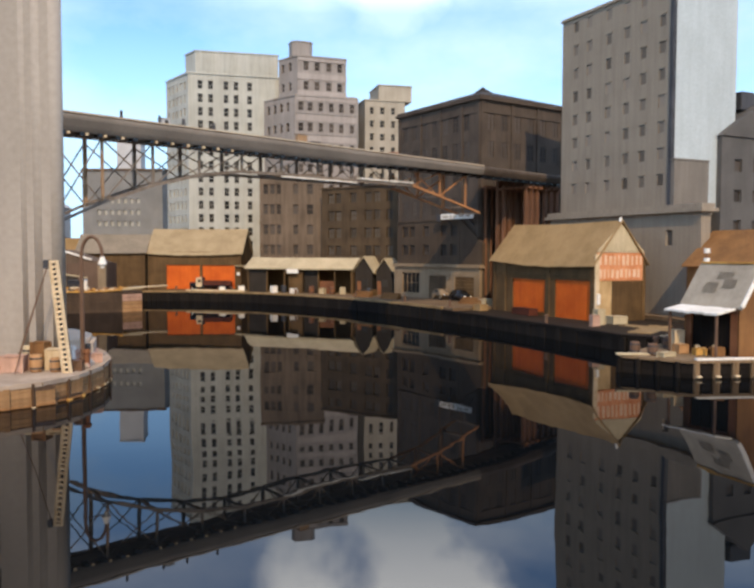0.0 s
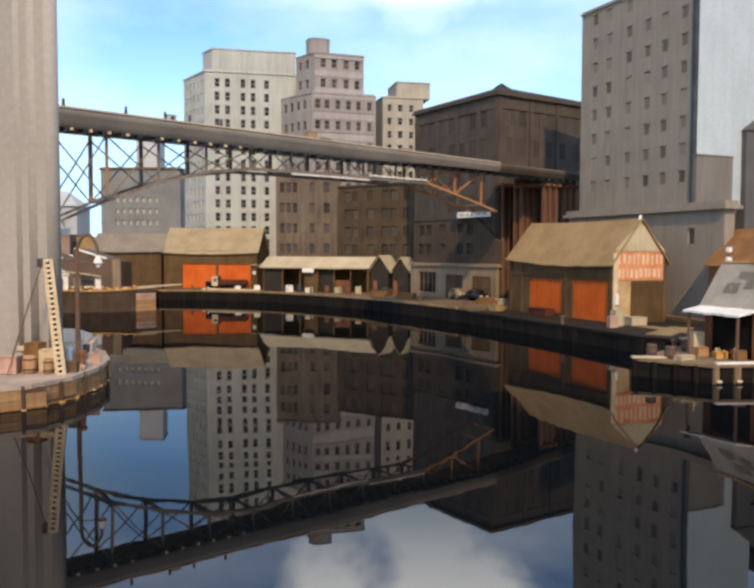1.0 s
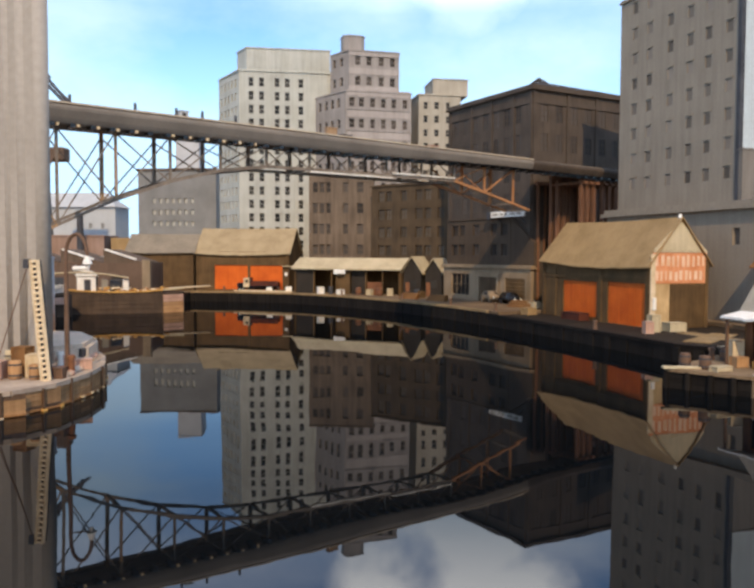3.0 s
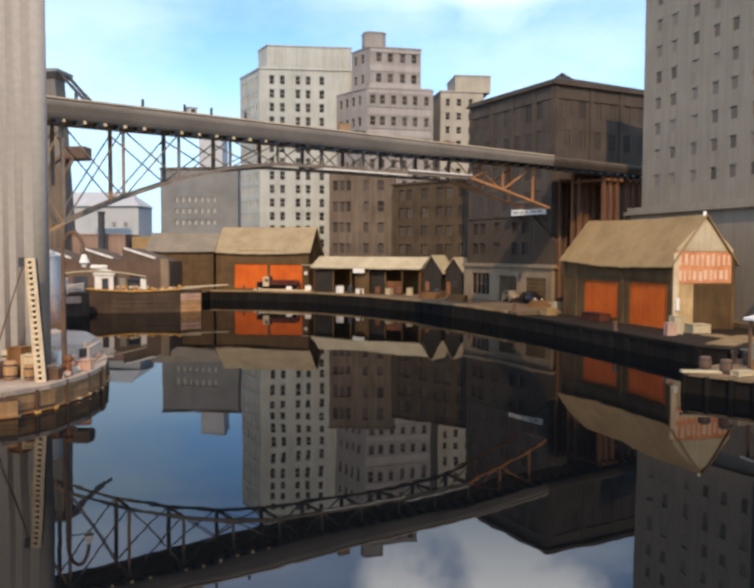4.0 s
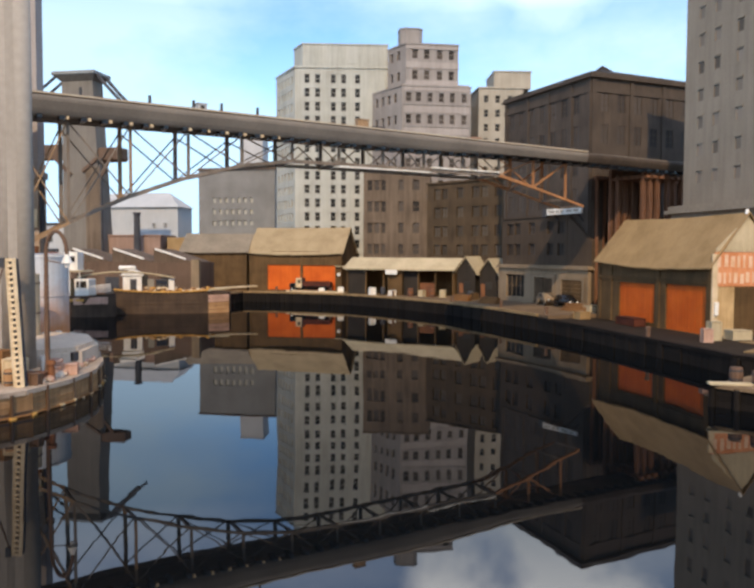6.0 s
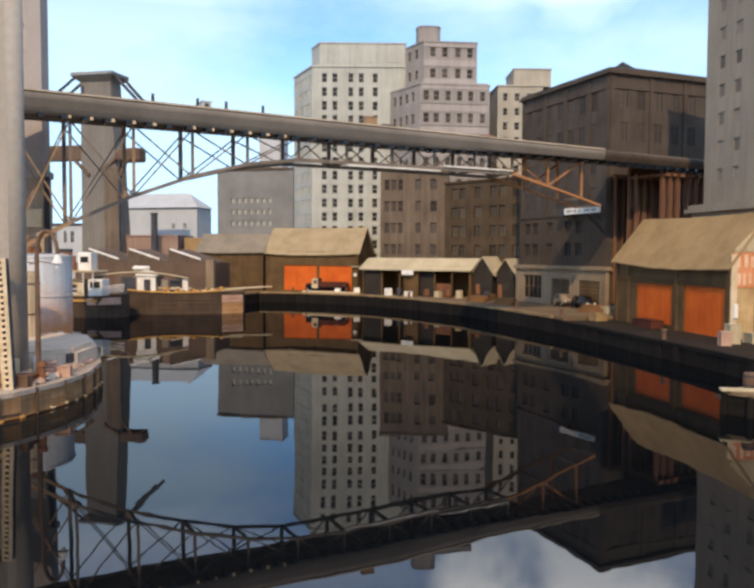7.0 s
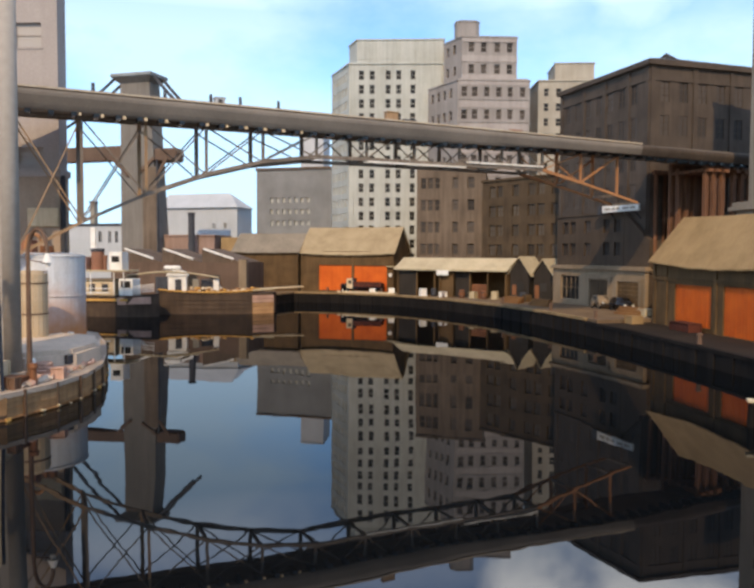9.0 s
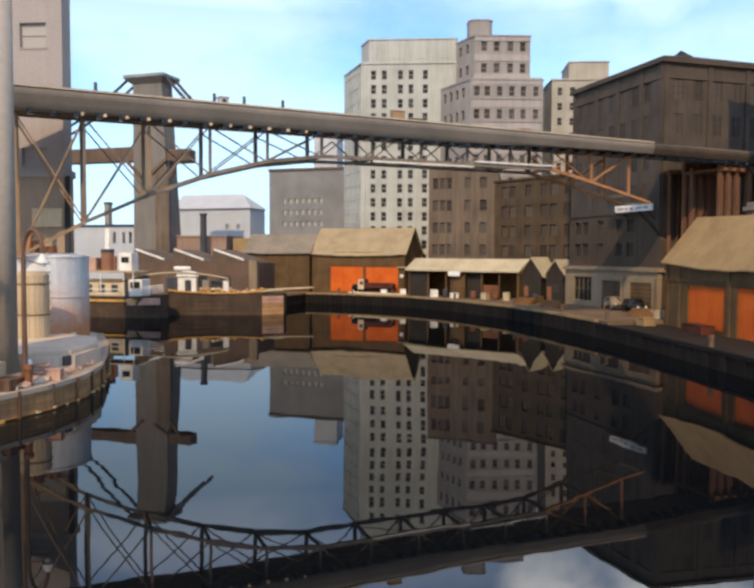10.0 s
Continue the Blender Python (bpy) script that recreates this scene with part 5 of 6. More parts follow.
part("shade", rod(bmesh.new(), (1.44, 0, 7.25), (1.44, 0, 6.75), 0.12, 0.3, 14), WHITE, lm, "white enamel shade")
part("bulb", rod(bmesh.new(), (1.44, 0, 6.75), (1.44, 0, 6.5), 0.16, 0.12, 12), WHITE, lm)

# the leaning perforated mast with its stays
ld = thing("leaning_ladder", -19.35, 48.2, 1.4, 0, "pale leaning ladder mast with square holes and stays", "ladder")
p0, p1 = Vector((0, 0, 0)), Vector((-1.15, 1.0, 7.0))
for sx in (-0.22, 0.22):
    part("rail", beam(bmesh.new(), p0 + Vector((sx, 0, 0)), p1 + Vector((sx, 0, 0)), 0.18, 0.16), LADDER, ld)
rung = mesh_from("rung", B(-0.145, 0.145, -0.07, 0.07, -0.07, 0.07), LADDER)
for i in range(23):
    p = p0 + (p1 - p0) * ((i + 0.15) / 22.4)
    part("rung", rung, None, ld, at=pose(p.x, p.y, p.z, -8, -9, 0))
part("back_board", beam(bmesh.new(), p0 + Vector((0.0, 0.22, 0)), p1 + Vector((0.0, 0.22, 0)), 0.6, 0.06), STEELDARK, ld)
for q in ((-3.6, 0.5, 0.0), (-3.1, -0.4, 0.0)):
    part("stay", rod(bmesh.new(), p1 + Vector((-0.3, 0, -0.1)), Vector(q), 0.035, 0.035, 6), IRONBROWN, ld)
part("head_block", B(-1.75, -1.4, 0.85, 1.2, 6.5, 7.05), STEELDARK, ld)

bulk = thing("concrete_plinth", -21.6, 56.2, 1.4, 0, "low pale green concrete plinth with dark vents", "plinth")
bm = bmesh.new()
prism(bm, [(-3.5, -3.4), (-0.6, -2.6), (0.9, 0.2), (-0.3, 4.2), (-3.2, 8.0), (-7.5, 9.0), (-7.5, 0)], 0, 1.25)
bmesh.ops.bevel(bm, geom=[e for e in bm.edges if all(v.co.z > 1.0 for v in e.verts)], offset=0.3, segments=2, affect="EDGES")
part("body", bm, PLINTH, bulk)
part("vent", B(-1.9, -1.3, -3.1, -2.85, 0.35, 0.95), STEELDARK, bulk, "dark square vent", at=pose(0, 0, 0, 0, 0, 0))
part("vent", B(0.55, 0.8, -0.5, 0.1, 0.4, 0.95), STEELDARK, bulk, "dark square vent")


def crate(x, y, z, w, d, h, turn, mat, label):
    ob = thing("crate", x, y, z, turn, label, "crate", "crates on the waterfront")
    part("box", B(-w / 2, w / 2, -d / 2, d / 2, 0.02, h - 0.02, bevel=0.02), mat, ob)
    for sx in (-1, 1):
        for sy in (-1, 1):
            part("corner_post", B(sx * w / 2 - 0.06, sx * w / 2 + 0.06, sy * d / 2 - 0.06, sy * d / 2 + 0.06, 0, h), mat, ob)
    part("lid", B(-w / 2 - 0.05, w / 2 + 0.05, -d / 2 - 0.05, d / 2 + 0.05, h, h + 0.07), mat, ob)
    return ob


def barrel(x, y, z, r_, h, mat, label):
    ob = thing("barrel", x, y, z, 0, label, "barrel", "barrels on the waterfront")
    bm = bmesh.new()
    prof = [(0.0, 0.82), (0.15, 0.9), (0.35, 0.98), (0.5, 1.0), (0.65, 0.98), (0.85, 0.9), (1.0, 0.82)]
    rings = [[bm.verts.new((r_ * k * math.cos(2 * math.pi * i / 16), r_ * k * math.sin(2 * math.pi * i / 16), h * t)) for i in range(16)] for t, k in prof]
    for r0, r1 in zip(rings, rings[1:]):
        for i in range(16):
            j = (i + 1) % 16
            bm.faces.new((r0[i], r0[j], r1[j], r1[i]))
    bm.faces.new(rings[0][::-1])
    bm.faces.new(rings[-1])
    part("cask", bm, mat, ob, smooth=True)
    for t in (0.22, 0.78):
        bm = rod(bmesh.new(), (0, 0, h * t - 0.05), (0, 0, h * t + 0.05), r_ * 0.97, r_ * 0.97, 18)
        part("hoop", bm, STEELDARK, ob)
    return ob


def bollard(x, y, z, mat, label, h=0.9):
    ob = thing("bollard", x, y, z, 0, label, "bollard", "mooring bollards")
    part("stem", rod(bmesh.new(), (0, 0, 0), (0, 0, h * 0.8), 0.22, 0.17, 12), mat, ob)
    part("head", rod(bmesh.new(), (0, 0, h * 0.8), (0, 0, h), 0.27, 0.22, 12), mat, ob)
    return ob


for x, y, w, d, h, t, m, lab in (
        (-22.8, 48.6, 1.3, 1.0, 1.0, 4, WORNPINK, "pale pink wooden crate on the pier"),
        (-21.75, 50.0, 0.85, 0.8, 1.7, -8, OCHREWOOD, "upright brown crate on the pier"),
        (-20.7, 49.75, 1.0, 0.8, 1.3, 10, LADDER, "pale wooden crate on the pier"),
        (-19.3, 52.9, 0.8, 0.7, 0.6, 25, WORNPINK, "small pinkish crate on the pier"),
        (-18.95, 49.1, 0.45, 0.4, 0.6, 0, IRONBROWN, "small dark box on the pier edge"),
        (-23.9, 49.6, 0.45, 0.45, 0.75, 0, OCHREWOOD, "small brown box on the pier edge"),
        (-19.8, 49.9, 1.5, 0.8, 0.5, 10, RUST, "low rusty brown chest on the pier")):
    crate(x, y, 1.4, w, d, h, t, m, lab)
for x, y, r_, h, m, lab in ((-21.5, 48.7, 0.4, 1.1, PIERWOOD, "honey brown barrel on the pier"), (-22.65, 50.2, 0.36, 1.5, ROOFPALE, "pale barrel on the pier"),
                            (-20.3, 48.7, 0.34, 0.9, PIERWOOD, "honey-coloured barrel on the pier")):
    barrel(x, y, 1.4, r_, h, m, lab)
for x, y, m in ((-20.6, 52.3, WHITE), (-19.0, 50.6, RUST), (-28.6, 65.8, WHITE), (-25.2, 61.4, RUST), (-29.9, 64.4, RUST)):
    bollard(x, y, 1.4, m, "white capped mooring bollard on the pier" if m is WHITE else "rusty mooring bollard on the pier", 1.2)
gp = thing("coiled_tackle", -20.9, 53.6, 1.4, 0, "heap of pinkish coiled rope and tackle", "rope")
for k, (r_, z, ox) in enumerate(((0.75, 0.12, 0), (0.62, 0.32, 0.1), (0.5, 0.52, -0.05), (0.4, 0.7, 0.1))):
    pts = [(ox + r_ * math.cos(2 * math.pi * i / 20), r_ * math.sin(2 * math.pi * i / 20), z) for i in range(21)]
    part("coil", tube(bmesh.new(), pts, 0.12, 8), WORNPINK, gp)

def rubble_mesh(mat, seed):
    """One broken lump of stone."""
    rnd = random.Random(seed)
    bm = bmesh.new()
    bmesh.ops.create_icosphere(bm, subdivisions=1, radius=0.5)
    for v in bm.verts:
        v.co *= rnd.uniform(0.75, 1.15)
        v.co.z *= 0.7
    return mesh_from("stone", bm, mat)


rub = thing("rubble_bank", -19.6, 55.0, 1.4, 0, "low bank of pale pinkish broken stones along the pier rim", "rubble")
stones = [rubble_mesh(m, k) for k, m in enumerate((WORNPINK, PLINTH, PIERDECK, WORNPINK))]
rnd_r = random.Random(9)
for k in range(60):
    t = k / 60
    x_, y_ = 1.0 - 0.9 * t - 2.0 * t * t + rnd_r.uniform(-0.55, 0.15), -5.5 + 9.8 * t + rnd_r.uniform(-0.3, 0.3)
    part("stone", stones[k % 4], None, rub, at=pose(x_ - 0.35, y_, 0.12, rnd_r.uniform(-30, 30), rnd_r.uniform(-30, 30), rnd_r.uniform(0, 180)) @ Matrix.Scale(rnd_r.uniform(0.35, 0.85), 4))

# ---- right dock and its hut ----
DOCK = [(18.2, 58.4), (22.5, 55.1), (45, 58), (45, 69.5), (26.6, 69.2)]
solo("dock", prism(bmesh.new(), [(18.8, 58.4), (22.5, 55.6), (45, 58.5), (45, 69.4), (26.6, 69.1)], -2, 1.1), QUAYWOOD, "timber dock with front piles in a sunlit colour", "dock", kind="structure")
solo("dock_deck", prism(bmesh.new(), DOCK, 1.1, 1.3), DOCKDECK, "brown weathered dock deck", "deck", kind="structure")
# the hut's dark door panel stands in for its unlit inside
ht = shed("dock_hut", 24.4, 61.6, s_ang, 5.3, 3.9, 3.8, 6.75, RUST, PATCHROOF, "small dock hut with patched grey roof and white canopy", sag=0.04, seed=41, z0=1.3,
          doors=[(0.7, 4.5, 0.0, 3.2)], door_mat=QUAYWOOD, over_eave=0.15, gable_mat=OCHREWOOD)
part("canopy", roof_slope(4.75, -1.85, 3.15, -0.05, 3.5, 0.02, 0.3, 0.16, 5), WHITE, ht, "white canopy over the opening")
for u in (0.1, 4.7):
    part("canopy_post", B(u, u + 0.16, -1.75, -1.59, 0, 3.2), IRONBROWN, ht)
part("ridge_board", B(-0.2, 5.5, 1.83, 2.07, 6.86, 7.02), OCHRE, ht)
for u, v, w, d in ((1.2, 0.45, 1.3, 0.5), (2.9, 0.7, 1.2, 0.45), (2.0, 1.15, 1.5, 0.35)):
    bm = bmesh.new()
    sl_ = (6.75 - 3.8) / 1.95
    vs = [bm.verts.new((u + a0 * w, v + b0 * d, 3.8 + sl_ * (v + b0 * d) + 0.19)) for a0, b0 in ((0, 0), (1, 0), (1, 1), (0, 1))]
    f = bm.faces.new(vs)
    bmesh.ops.solidify(bm, geom=[f], thickness=0.03)
    bmesh.ops.recalc_face_normals(bm, faces=bm.faces)
    part("patch", bm, PATCHROOF, ht, "felt roofing patch")
part("barge_board", beam(bmesh.new(), (5.62, -0.1, 3.75), (5.62, 1.95, 6.85), 0.12, 0.3), WHITE, ht)
bn = shed("brown_barn", 33.6, 84.5, s_ang, 10, 8, 6.1, 9.5, OCHREWOOD, OCHREWOOD, "ochre brown boarded barn with a white ridge cap", sag=0.05, seed=51)
part("ridge_cap", B(6.0, 10.2, 3.5, 4.5, 9.5, 9.75), WHITE, bn)
lm2 = thing("twin_lamp", 27.9, 66.0, 1.3, 0, "thin post with two white globe lamps", "street lamp")
part("post", rod(bmesh.new(), (0, 0, 0), (0, 0, 7.6), 0.08, 0.06, 8), IRONBROWN, lm2)
for z in (7.1, 7.9):
    part("globe", rod(bmesh.new(), (0, -0.05, z - 0.2), (0, -0.05, z + 0.2), 0.24, 0.24, 14), WHITE, lm2)
for x, y, w, d, h, t, m, lab in ((23.3, 59.5, 0.8, 0.7, 0.65, 20, PIERWOOD, "honey-coloured crate on the dock"), (24.3, 58.4, 0.7, 0.6, 0.45, 5, OCHRE, "ochre painted crate on the dock"),
                                 (25.4, 57.8, 0.8, 0.7, 0.6, -10, OCHREWOOD, "ochre brown crate on the dock"), (23.6, 61.0, 0.7, 0.7, 1.6, 8, LADDER, "upright pale case on the dock"),
                                 (21.4, 57.3, 1.2, 0.6, 0.3, 30, ROOFPALE, "pale flat case on the dock")):
    crate(x, y, 1.3, w, d, h, t, m, lab)
for x, y in ((20.7, 58.2), (19.8, 59.5), (23.5, 62.6)):
    barrel(x, y, 1.3, 0.4, 0.9, IRONBROWN, "dark iron-brown barrel on the dock")
bollard(22.7, 63.1, 1.3, IRONBROWN, "brown iron mooring bollard on the dock", 0.9)
solo("plank", beam(bmesh.new(), (22.8, 55.35, 1.38), (31.5, 56.5, 1.38), 0.4, 0.14), WHITE, "long white-painted plank along the dock edge", "plank", at=None)
solo("plank", B(18.0, 20.6, 58.0, 58.6, 1.3, 1.46, bevel=0.03), ROOFPALE, "pale plank laid on the dock edge", "plank", at=None)

nets = thing("net_heap", 25.6, 59.4, 1.3, 0, "heap of golden brown nets and floats", "fishing nets")
rnd_n = random.Random(4)
float_mesh = [sack_mesh(m) for m in (OCHREWOOD, LADDER, PIERWOOD)]
for k in range(16):
    part("bundle", float_mesh[rnd_n.randrange(3)], None, nets, at=pose(rnd_n.uniform(-1.2, 1.6), rnd_n.uniform(-0.7, 0.7), 0.15 + 0.2 * (k % 3), rnd_n.uniform(-20, 20), rnd_n.uniform(-20, 20), rnd_n.uniform(0, 180)) @ Matrix.Scale(0.5, 4))
rb = thing("rowing_boat", 23.7, 63.6, 1.3, ang(8.4, 10.8), "small open rowing boat drawn up on the dock", "boat")
bm = bmesh.new()
secs = []
for i in range(11):
    t = i / 10
    half = 0.82 * (math.sin(math.pi * (0.08 + 0.9 * t))) ** 0.6
    top = 0.62 + 0.25 * (2 * t - 1) ** 2
    out = [(-half, top), (-half * 0.85, 0.25), (-half * 0.3, 0.02), (half * 0.3, 0.02), (half * 0.85, 0.25), (half, top), (half - 0.06, top), (half * 0.78, 0.3), (half * 0.26, 0.09), (-half * 0.26, 0.09), (-half * 0.78, 0.3), (-half + 0.06, top)]
    secs.append([bm.verts.new((4.2 * t, y_, z_)) for y_, z_ in out])
for s0, s1 in zip(secs, secs[1:]):
    for k in range(12):
        bm.faces.new((s0[k], s0[(k + 1) % 12], s1[(k + 1) % 12], s1[k]))
for e in (secs[0], secs[-1]):
    bm.faces.new(e)
part("hull", bm, HULLWOOD, rb)
for sy in (-1, 1):
    pts = [(4.2 * i / 10, sy * 0.82 * (math.sin(math.pi * (0.08 + 0.09 * i))) ** 0.6, 0.66 + 0.25 * (i / 5 - 1) ** 2) for i in range(11)]
    part("gunwale", tube(bmesh.new(), pts, 0.06, 6), LADDER, rb, "pale worn gunwale")
for u in (1.2, 2.5):
    part("thwart", B(u, u + 0.3, -0.7, 0.7, 0.42, 0.48), PIERWOOD, rb)

# ---- things along the quay ----
motor_car("motor_car", 13.2, 113.6, 1.9, ang(8.4, -19.7) + 180, BLACKPAINT, "black vintage motor car parked by the shop", 4.4)
motor_car("motor_car", 10.6, 118.4, 1.9, ang(8.4, -19.7) + 180, CONCRETE, "beige vintage motor car parked by the shop", 3.6)
crate(14.9, 107.6, 1.9, 1.4, 1.1, 0.8, -60, ROOFPALE, "pale timber crate by the shed")
crate(13.5, 101.6, 1.5, 1.4, 1.2, 0.8, -60, ROOFTAN, "tan timber crate by the shed")
crate(18.0, 94.8, 1.5, 3.6, 1.2, 0.8, s_ang, RUDDY, "long dark red crate before the orange door")
crate(25.4, 82.4, 1.5, 1.7, 1.3, 0.8, 20, ROOFPALE, "pale bale by the shed gable")
crate(23.2, 81.2, 1.5, 0.8, 0.8, 1.6, 20, ROOFPALE, "pale upright case by the shed corner")
crate(22.3, 79.6, 1.5, 0.7, 0.7, 1.1, 10, WORNPINK, "pinkish case by the shed corner")
for k, (x, y, m, lab) in enumerate(((-29.0, 145.6, WHITE, "white crate before the orange door"), (-25.2, 144.2, WHITE, "white crate by the open shed"),
                                    (-18.6, 139.8, WHITE, "white crate before the open shed"), (-14.9, 138.3, WHITE, "white crate before the open shed"), (-9.6, 136.2, ROOFPALE, "pale crate before the open shed"),
                                    (-6.0, 134.6, ROOFPALE, "pale crate before the open shed"), (-2.8, 132.0, BLUEGREY, "slate blue crate by the lean shed"), (-0.6, 129.8, OLIVEWOOD, "olive crate on the quay edge"))):
    crate(x, y, 1.9, 0.9, 0.8, 0.8 + 0.2 * (k % 3), k * 17, m, lab)
for x, y, m, lab in ((-16.9, 140.4, STEELDARK, "black barrel before the open shed"), (-7.9, 135.6, RUST, "rusty barrel before the open shed"), (-1.4, 131.6, STEELDARK, "black barrel by the lean shed"), (-11.6, 136.9, RUST, "rusty barrel before the open shed")):
    barrel(x, y, 1.9, 0.5, 1.3, m, lab)
tr = thing("delivery_truck", -34.4, 147.0, 1.9, -4, "dark red flatbed truck with a pale cab before the orange door", "truck")
part("cab", B(0.3, 1.5, -0.8, 0.8, 0.75, 2.5, bevel=0.12), LADDER, tr, "cream painted cab")
part("cab_window", B(0.75, 1.3, -0.84, -0.79, 1.6, 2.2), PANE, tr)
part("cab_back", B(1.5, 1.62, -0.8, 0.8, 0.75, 2.6), STEELDARK, tr)
part("bonnet", B(-0.95, 0.32, -0.55, 0.55, 0.75, 1.6, bevel=0.15), BLACKPAINT, tr)
part("grille", B(-1.0, -0.94, -0.4, 0.4, 0.8, 1.5), STEELDARK, tr)
part("chassis", B(-0.8, 7.0, -0.45, 0.45, 0.55, 0.78), BLACKPAINT, tr)
part("flatbed", B(1.7, 7.1, -1.0, 1.0, 0.95, 1.1, bevel=0.02), BLACKPAINT, tr)
for u in (1.75, 3.55, 5.35):
    part("stake_side", B(u, u + 1.7, -1.02, -0.94, 1.1, 2.0, bevel=0.02), RUDDY, tr, "dark red stake side")
part("load", B(1.9, 6.9, -0.85, 0.85, 1.1, 1.8, bevel=0.1), RUDDY, tr, "dark red sheeted load")
for u in (-0.3, 5.3):
    for v in (-1.0, 0.78):
        wh = part("wheel", rod(bmesh.new(), (u, v, 0.46), (u, v + 0.22, 0.46), 0.46, 0.46, 18), BLACKPAINT, tr)
        part("hub", rod(bmesh.new(), (u, v - 0.02, 0.46), (u, v + 0.24, 0.46), 0.16, 0.16, 10), WHITE, wh)
    part("mudguard", B(u - 0.55, u + 0.55, -1.02, 1.02, 0.94, 1.0), BLACKPAINT, tr)
part("wall_lamp", B(17.2, 17.75, -0.4, -0.1, 2.9, 3.5, bevel=0.06), WHITE, ls, "white lamp box beside the door")
part("corner_shelf", beam(bmesh.new(), (16.8, -0.35, 4.7), (19.6, -0.35, 4.7), 0.5, 0.16), ROOFPALE, ls, "pale board over the shed corner")
walk_ = thing("plank_walk", 24.6, 72.6, 1.5, 57, "worn brown plank walk beside the shed gable", "plank walk")
for i in range(5):
    part("walk_board", B(-0.3 + 0.1 * (i % 2), 8.6 - 0.25 * (i % 3), -1.1 + 0.45 * i, -0.7 + 0.45 * i, 0.0, 0.1, bevel=0.01), QUAYLIP, walk_)
side_walk = thing("plank_walk", 25.9, 80.9, 1.5, ang(3.2, -8.0), "brown worn plank walk from the shed to the dock", "plank walk")
for i in range(4):
    part("walk_board", B(0.12 * (i % 2), 8.4 - 0.2 * (i % 3), -0.9 + 0.45 * i, -0.5 + 0.45 * i, 0.0, 0.09, bevel=0.01), QUAYLIP, side_walk)
for x, y, lab in ((-2.2, 127.2, "low stack of brown sawn timber"), (2.2, 121.4, "low stack of brown sawn timber"), (13.4, 109.2, "low stack of brown sawn timber")):
    tb = thing("timber_stack", x, y, 1.9, -48, lab, "timber", "timber stacks on the quay")
    for i in range(3):
        for j in range(4 - i):
            part("baulk", B(-2.0 + 0.2 * i, 2.0 - 0.25 * j, -0.8 + 0.42 * j + 0.2 * i, -0.42 + 0.42 * j + 0.2 * i, 0.31 * i, 0.31 * i + 0.29, bevel=0.02), OCHREWOOD, tb)
for x, y in ((-3.4, 124.6), (4.0, 113.6), (9.6, 102.6), (-14.2, 135.4), (-27.0, 144.0), (-38.0, 147.0)):
    bollard(x, y, 1.9, IRONBROWN, "brown iron mooring bollard on the quay edge")


# ---- timber pieces of quay, pier and dock faces ----
def along(line, step):
    """Points at even steps along a line, with the direction there."""
    out, rest = [], 0.0
    for (x0, y0), (x1, y1) in zip(line, line[1:]):
        ln = math.hypot(x1 - x0, y1 - y0)
        d = rest
        while d < ln:
            out.append((x0 + (x1 - x0) * d / ln, y0 + (y1 - y0) * d / ln, ang(x1 - x0, y1 - y0)))
            d += step
        rest = d - ln
    return out


bollard(18.2, 83.6, 1.5, IRONBROWN, "brown iron mooring bollard on the quay edge")

qw = thing("quay_wall", -45, 150.5, 0, 0, "dark tarred timber quay wall", "quay wall", kind="structure")
rng = random.Random(2)
plank = [mesh_from("plank", B(0.0, 0.86, -0.14 - 0.05 * k, 0.0, -1.0, 1.62 + 0.04 * k, bevel=0.02), QUAYWOOD) for k in range(3)]
for x, y, t in along(QUAY[1:15], 0.9):
    part("plank", plank[rng.randrange(3)], None, qw, at=Matrix.Translation((45, -150.5, -0.4 if x > 9.8 else 0)) @ pose(x, y, 0, 0, 0, t))
for (x0, y0), (x1, y1) in zip(QUAY[1:14], QUAY[2:15]):
    z_ = 1.78 if x1 < 9 else 1.38
    # cap's light and shade are in its colour: pale to x 9.5, dark beyond
    part("cap_beam", beam(bmesh.new(), (x0 + 45, y0 - 150.5, z_), (x1 + 45, y1 - 150.5, z_), 0.55, 0.3), QUAYLIP if x1 < 9.5 else QUAYWOOD, qw)

pw = thing("pier_face", 0, 0, 0, 0, "honey-coloured timber facing of the rounded pier", "pier facing", kind="structure")
line = PIER[1:11]
strake = [[mesh_from("board", B(0.005, 1.27, -0.09 - 0.012 * k, 0.02, 0.0, 0.3, bevel=0.012), m) for k in range(3)] for m in (FACEWOOD, PIERWET)]
ledge = mesh_from("ledger", B(0.0, 1.275, -0.2, 0.02, 0.0, 0.12, bevel=0.03), OCHREWOOD)
for x, y, t in along(line, 1.275):
    for r_ in range(5):
        wet = 1 if r_ == 0 or rng.random() < 0.03 else 0
        part("board", strake[wet][rng.randrange(3)], None, pw, at=pose(x, y, -0.3 + r_ * 0.305, rng.uniform(-0.8, 0.8), rng.uniform(-0.3, 0.3), t))
    part("ledger", ledge, None, pw, at=pose(x, y, 0.02, 0, rng.uniform(-0.6, 0.6), t))
pile = mesh_from("pile", rod(bmesh.new(), (0, 0, -1.5), (0, 0, 1.36), 0.12, 0.1, 10), PIERWET)
for x, y, t in along(line, 2.55):
    q = Vector((x, y, 0)) + Vector((math.sin(radians(t)), -math.cos(radians(t)), 0)) * 0.17
    part("pile", pile, None, pw, at=pose(q.x, q.y, rng.uniform(-0.15, 0.1), rng.uniform(-2, 2), rng.uniform(-2, 2)))
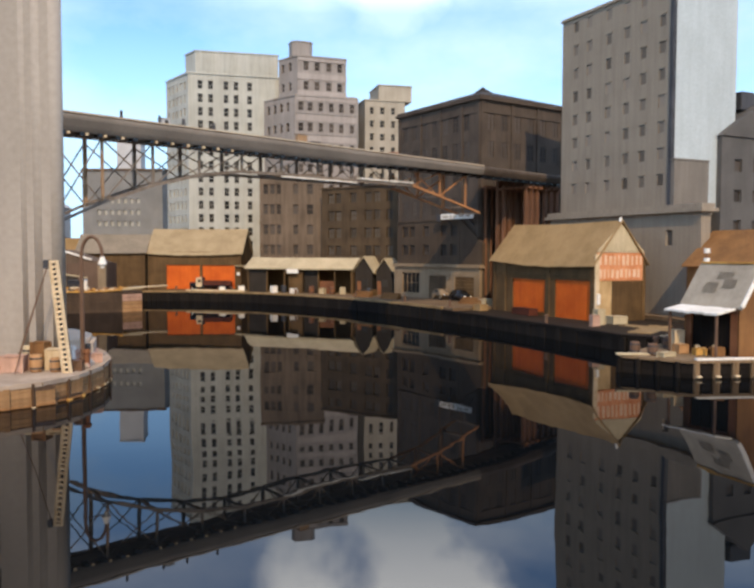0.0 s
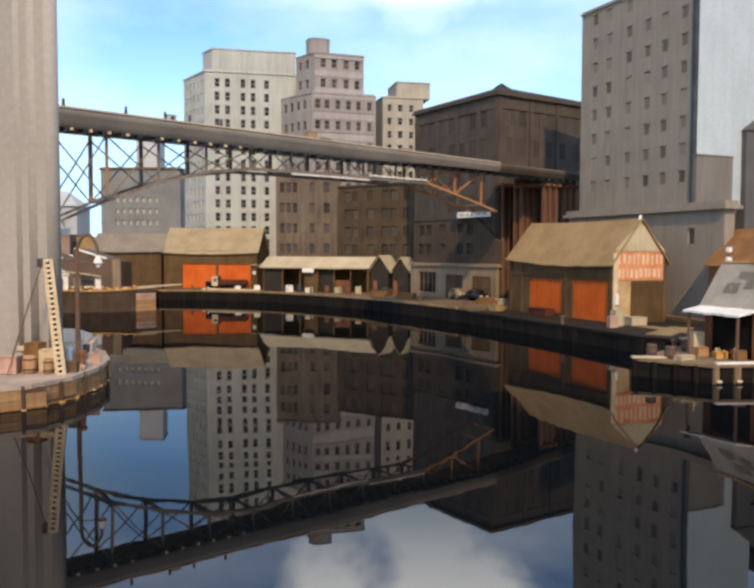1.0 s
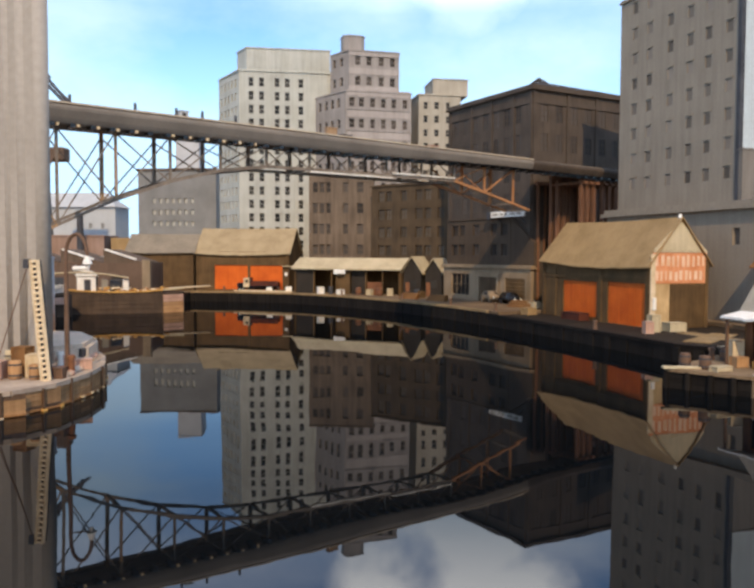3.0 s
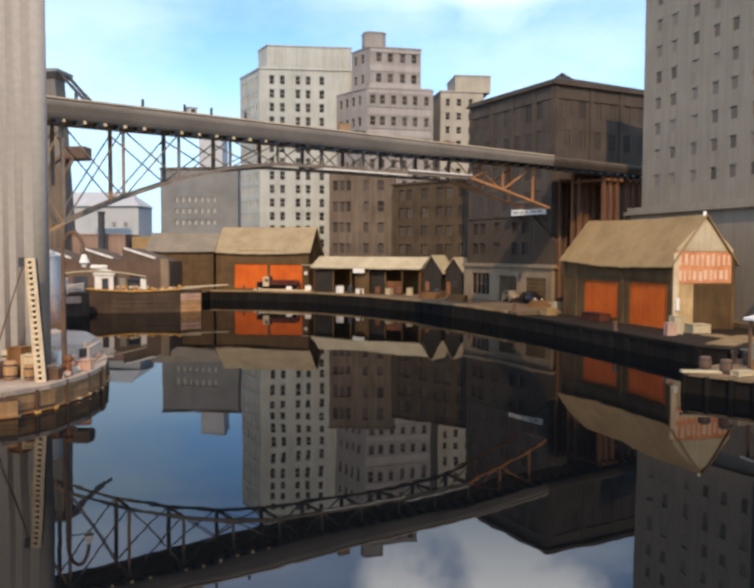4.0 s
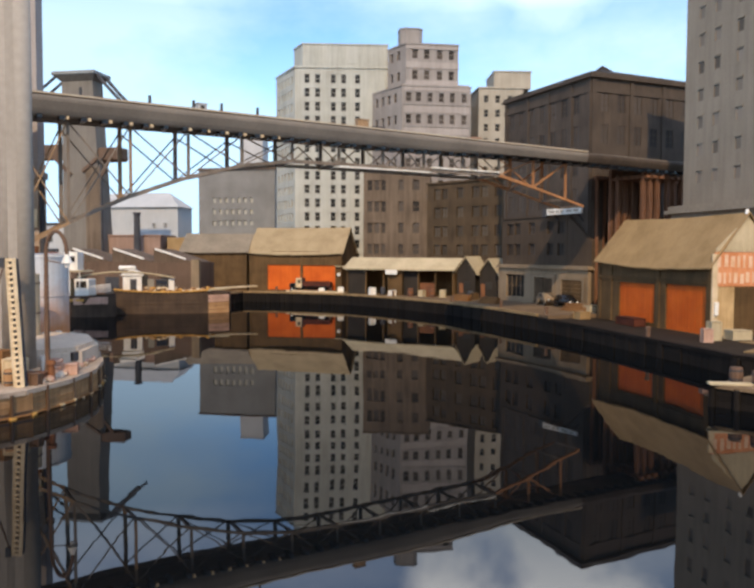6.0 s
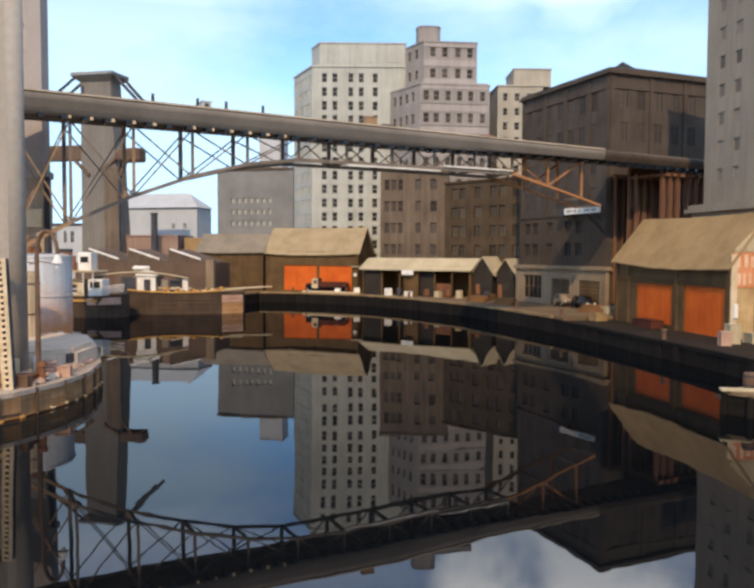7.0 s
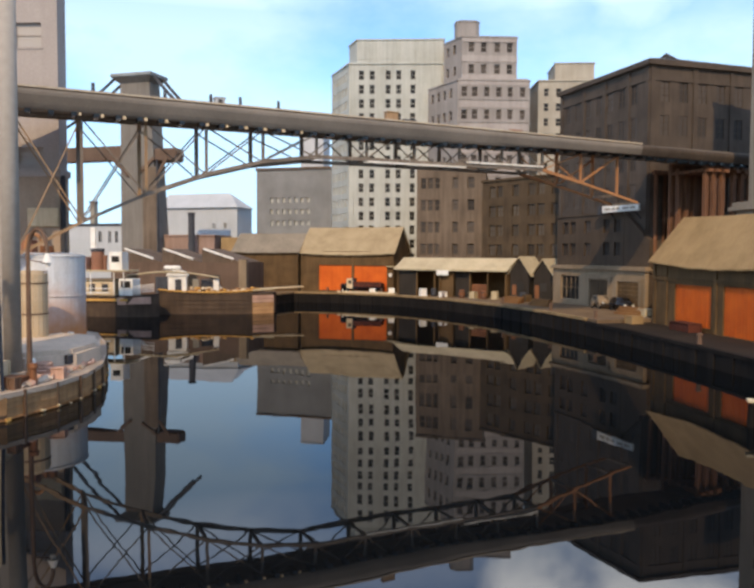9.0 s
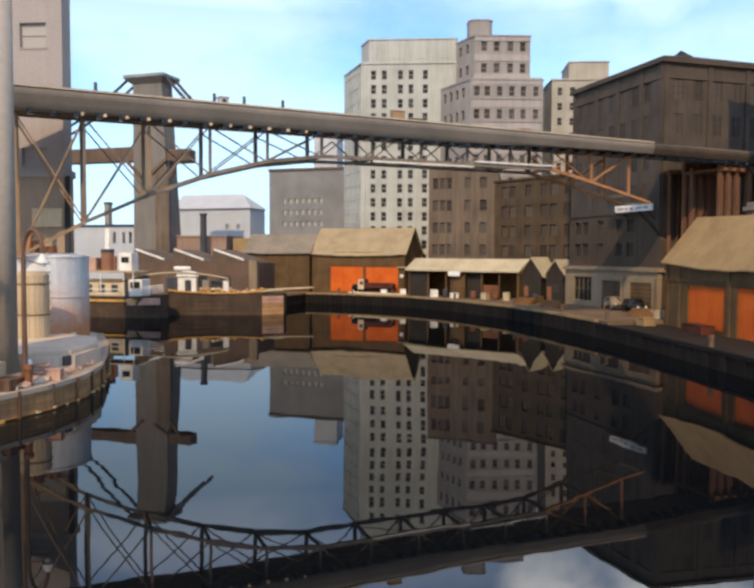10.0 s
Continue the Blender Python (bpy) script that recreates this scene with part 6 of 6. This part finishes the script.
# small pale blocks stand in for glints of light along the waterline
glint_mesh = [mesh_from("glint_block", B(-0.3, 0.3, -0.22, 0.0, -0.05 * k, 0.1 + 0.04 * k, bevel=0.03), (LADDER, ROOFPALE, OCHRE)[k]) for k in range(3)]
for x, y, t in along(line, 1.27):
    if rng.random() < 0.8:
        q = Vector((x, y, 0)) + Vector((math.sin(radians(t)), -math.cos(radians(t)), 0)) * 0.12
        part("glint_block", glint_mesh[rng.randrange(3)], None, pw, at=pose(q.x, q.y, rng.uniform(-0.02, 0.12), 0, rng.uniform(-6, 6), t) @ Matrix.Diagonal((rng.uniform(0.2, 0.6), 1, 0.6, 1)))
for (x0, y0), (x1, y1) in zip(line, line[1:]):
    part("edge_beam", beam(bmesh.new(), (x0, y0, 1.3), (x1, y1, 1.3), 0.36, 0.26), PIERDECK, pw)

dw = thing("dock_face", 0, 0, 0, 0, "timber piles and boards of the dock face", "dock facing", kind="structure")
dark_board = mesh_from("board", B(0.02, 2.0, -0.1, 0.02, 0.0, 0.40, bevel=0.02), QUAYWOOD)
shaded_pile = mesh_from("pile", rod(bmesh.new(), (0, 0, -1.5), (0, 0, 1.15), 0.24, 0.2, 12), QUAYWOOD)
sunlit_pile = mesh_from("pile", rod(bmesh.new(), (0, 0, -1.5), (0, 0, 1.15), 0.3, 0.26, 12), TANPILE)
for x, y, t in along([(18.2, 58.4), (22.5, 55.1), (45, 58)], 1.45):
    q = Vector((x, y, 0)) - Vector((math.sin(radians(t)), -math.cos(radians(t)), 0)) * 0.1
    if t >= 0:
        part("glint_block", glint_mesh[0], None, dw, at=pose(q.x, q.y - 0.3, 0.12, 0, 0, t) @ Matrix.Diagonal((0.6, 1, 1.4, 1)))
    # left-facing piles dark as shaded, the rest tan as sunlit, by colour
    part("pile", shaded_pile if t < 0 else sunlit_pile, None, dw, at=pose(q.x, q.y, 0, rng.uniform(-2, 2), rng.uniform(-2, 2)))
for x, y, t in along([(18.5, 58.5), (22.6, 55.4), (45, 58.3)], 1.45):
    for r_ in range(4):
        part("board", dark_board, None, dw, at=pose(x, y, -0.45 + r_ * 0.4, 0, 0, t) @ Matrix.Diagonal((0.7, 1, 1, 1)))
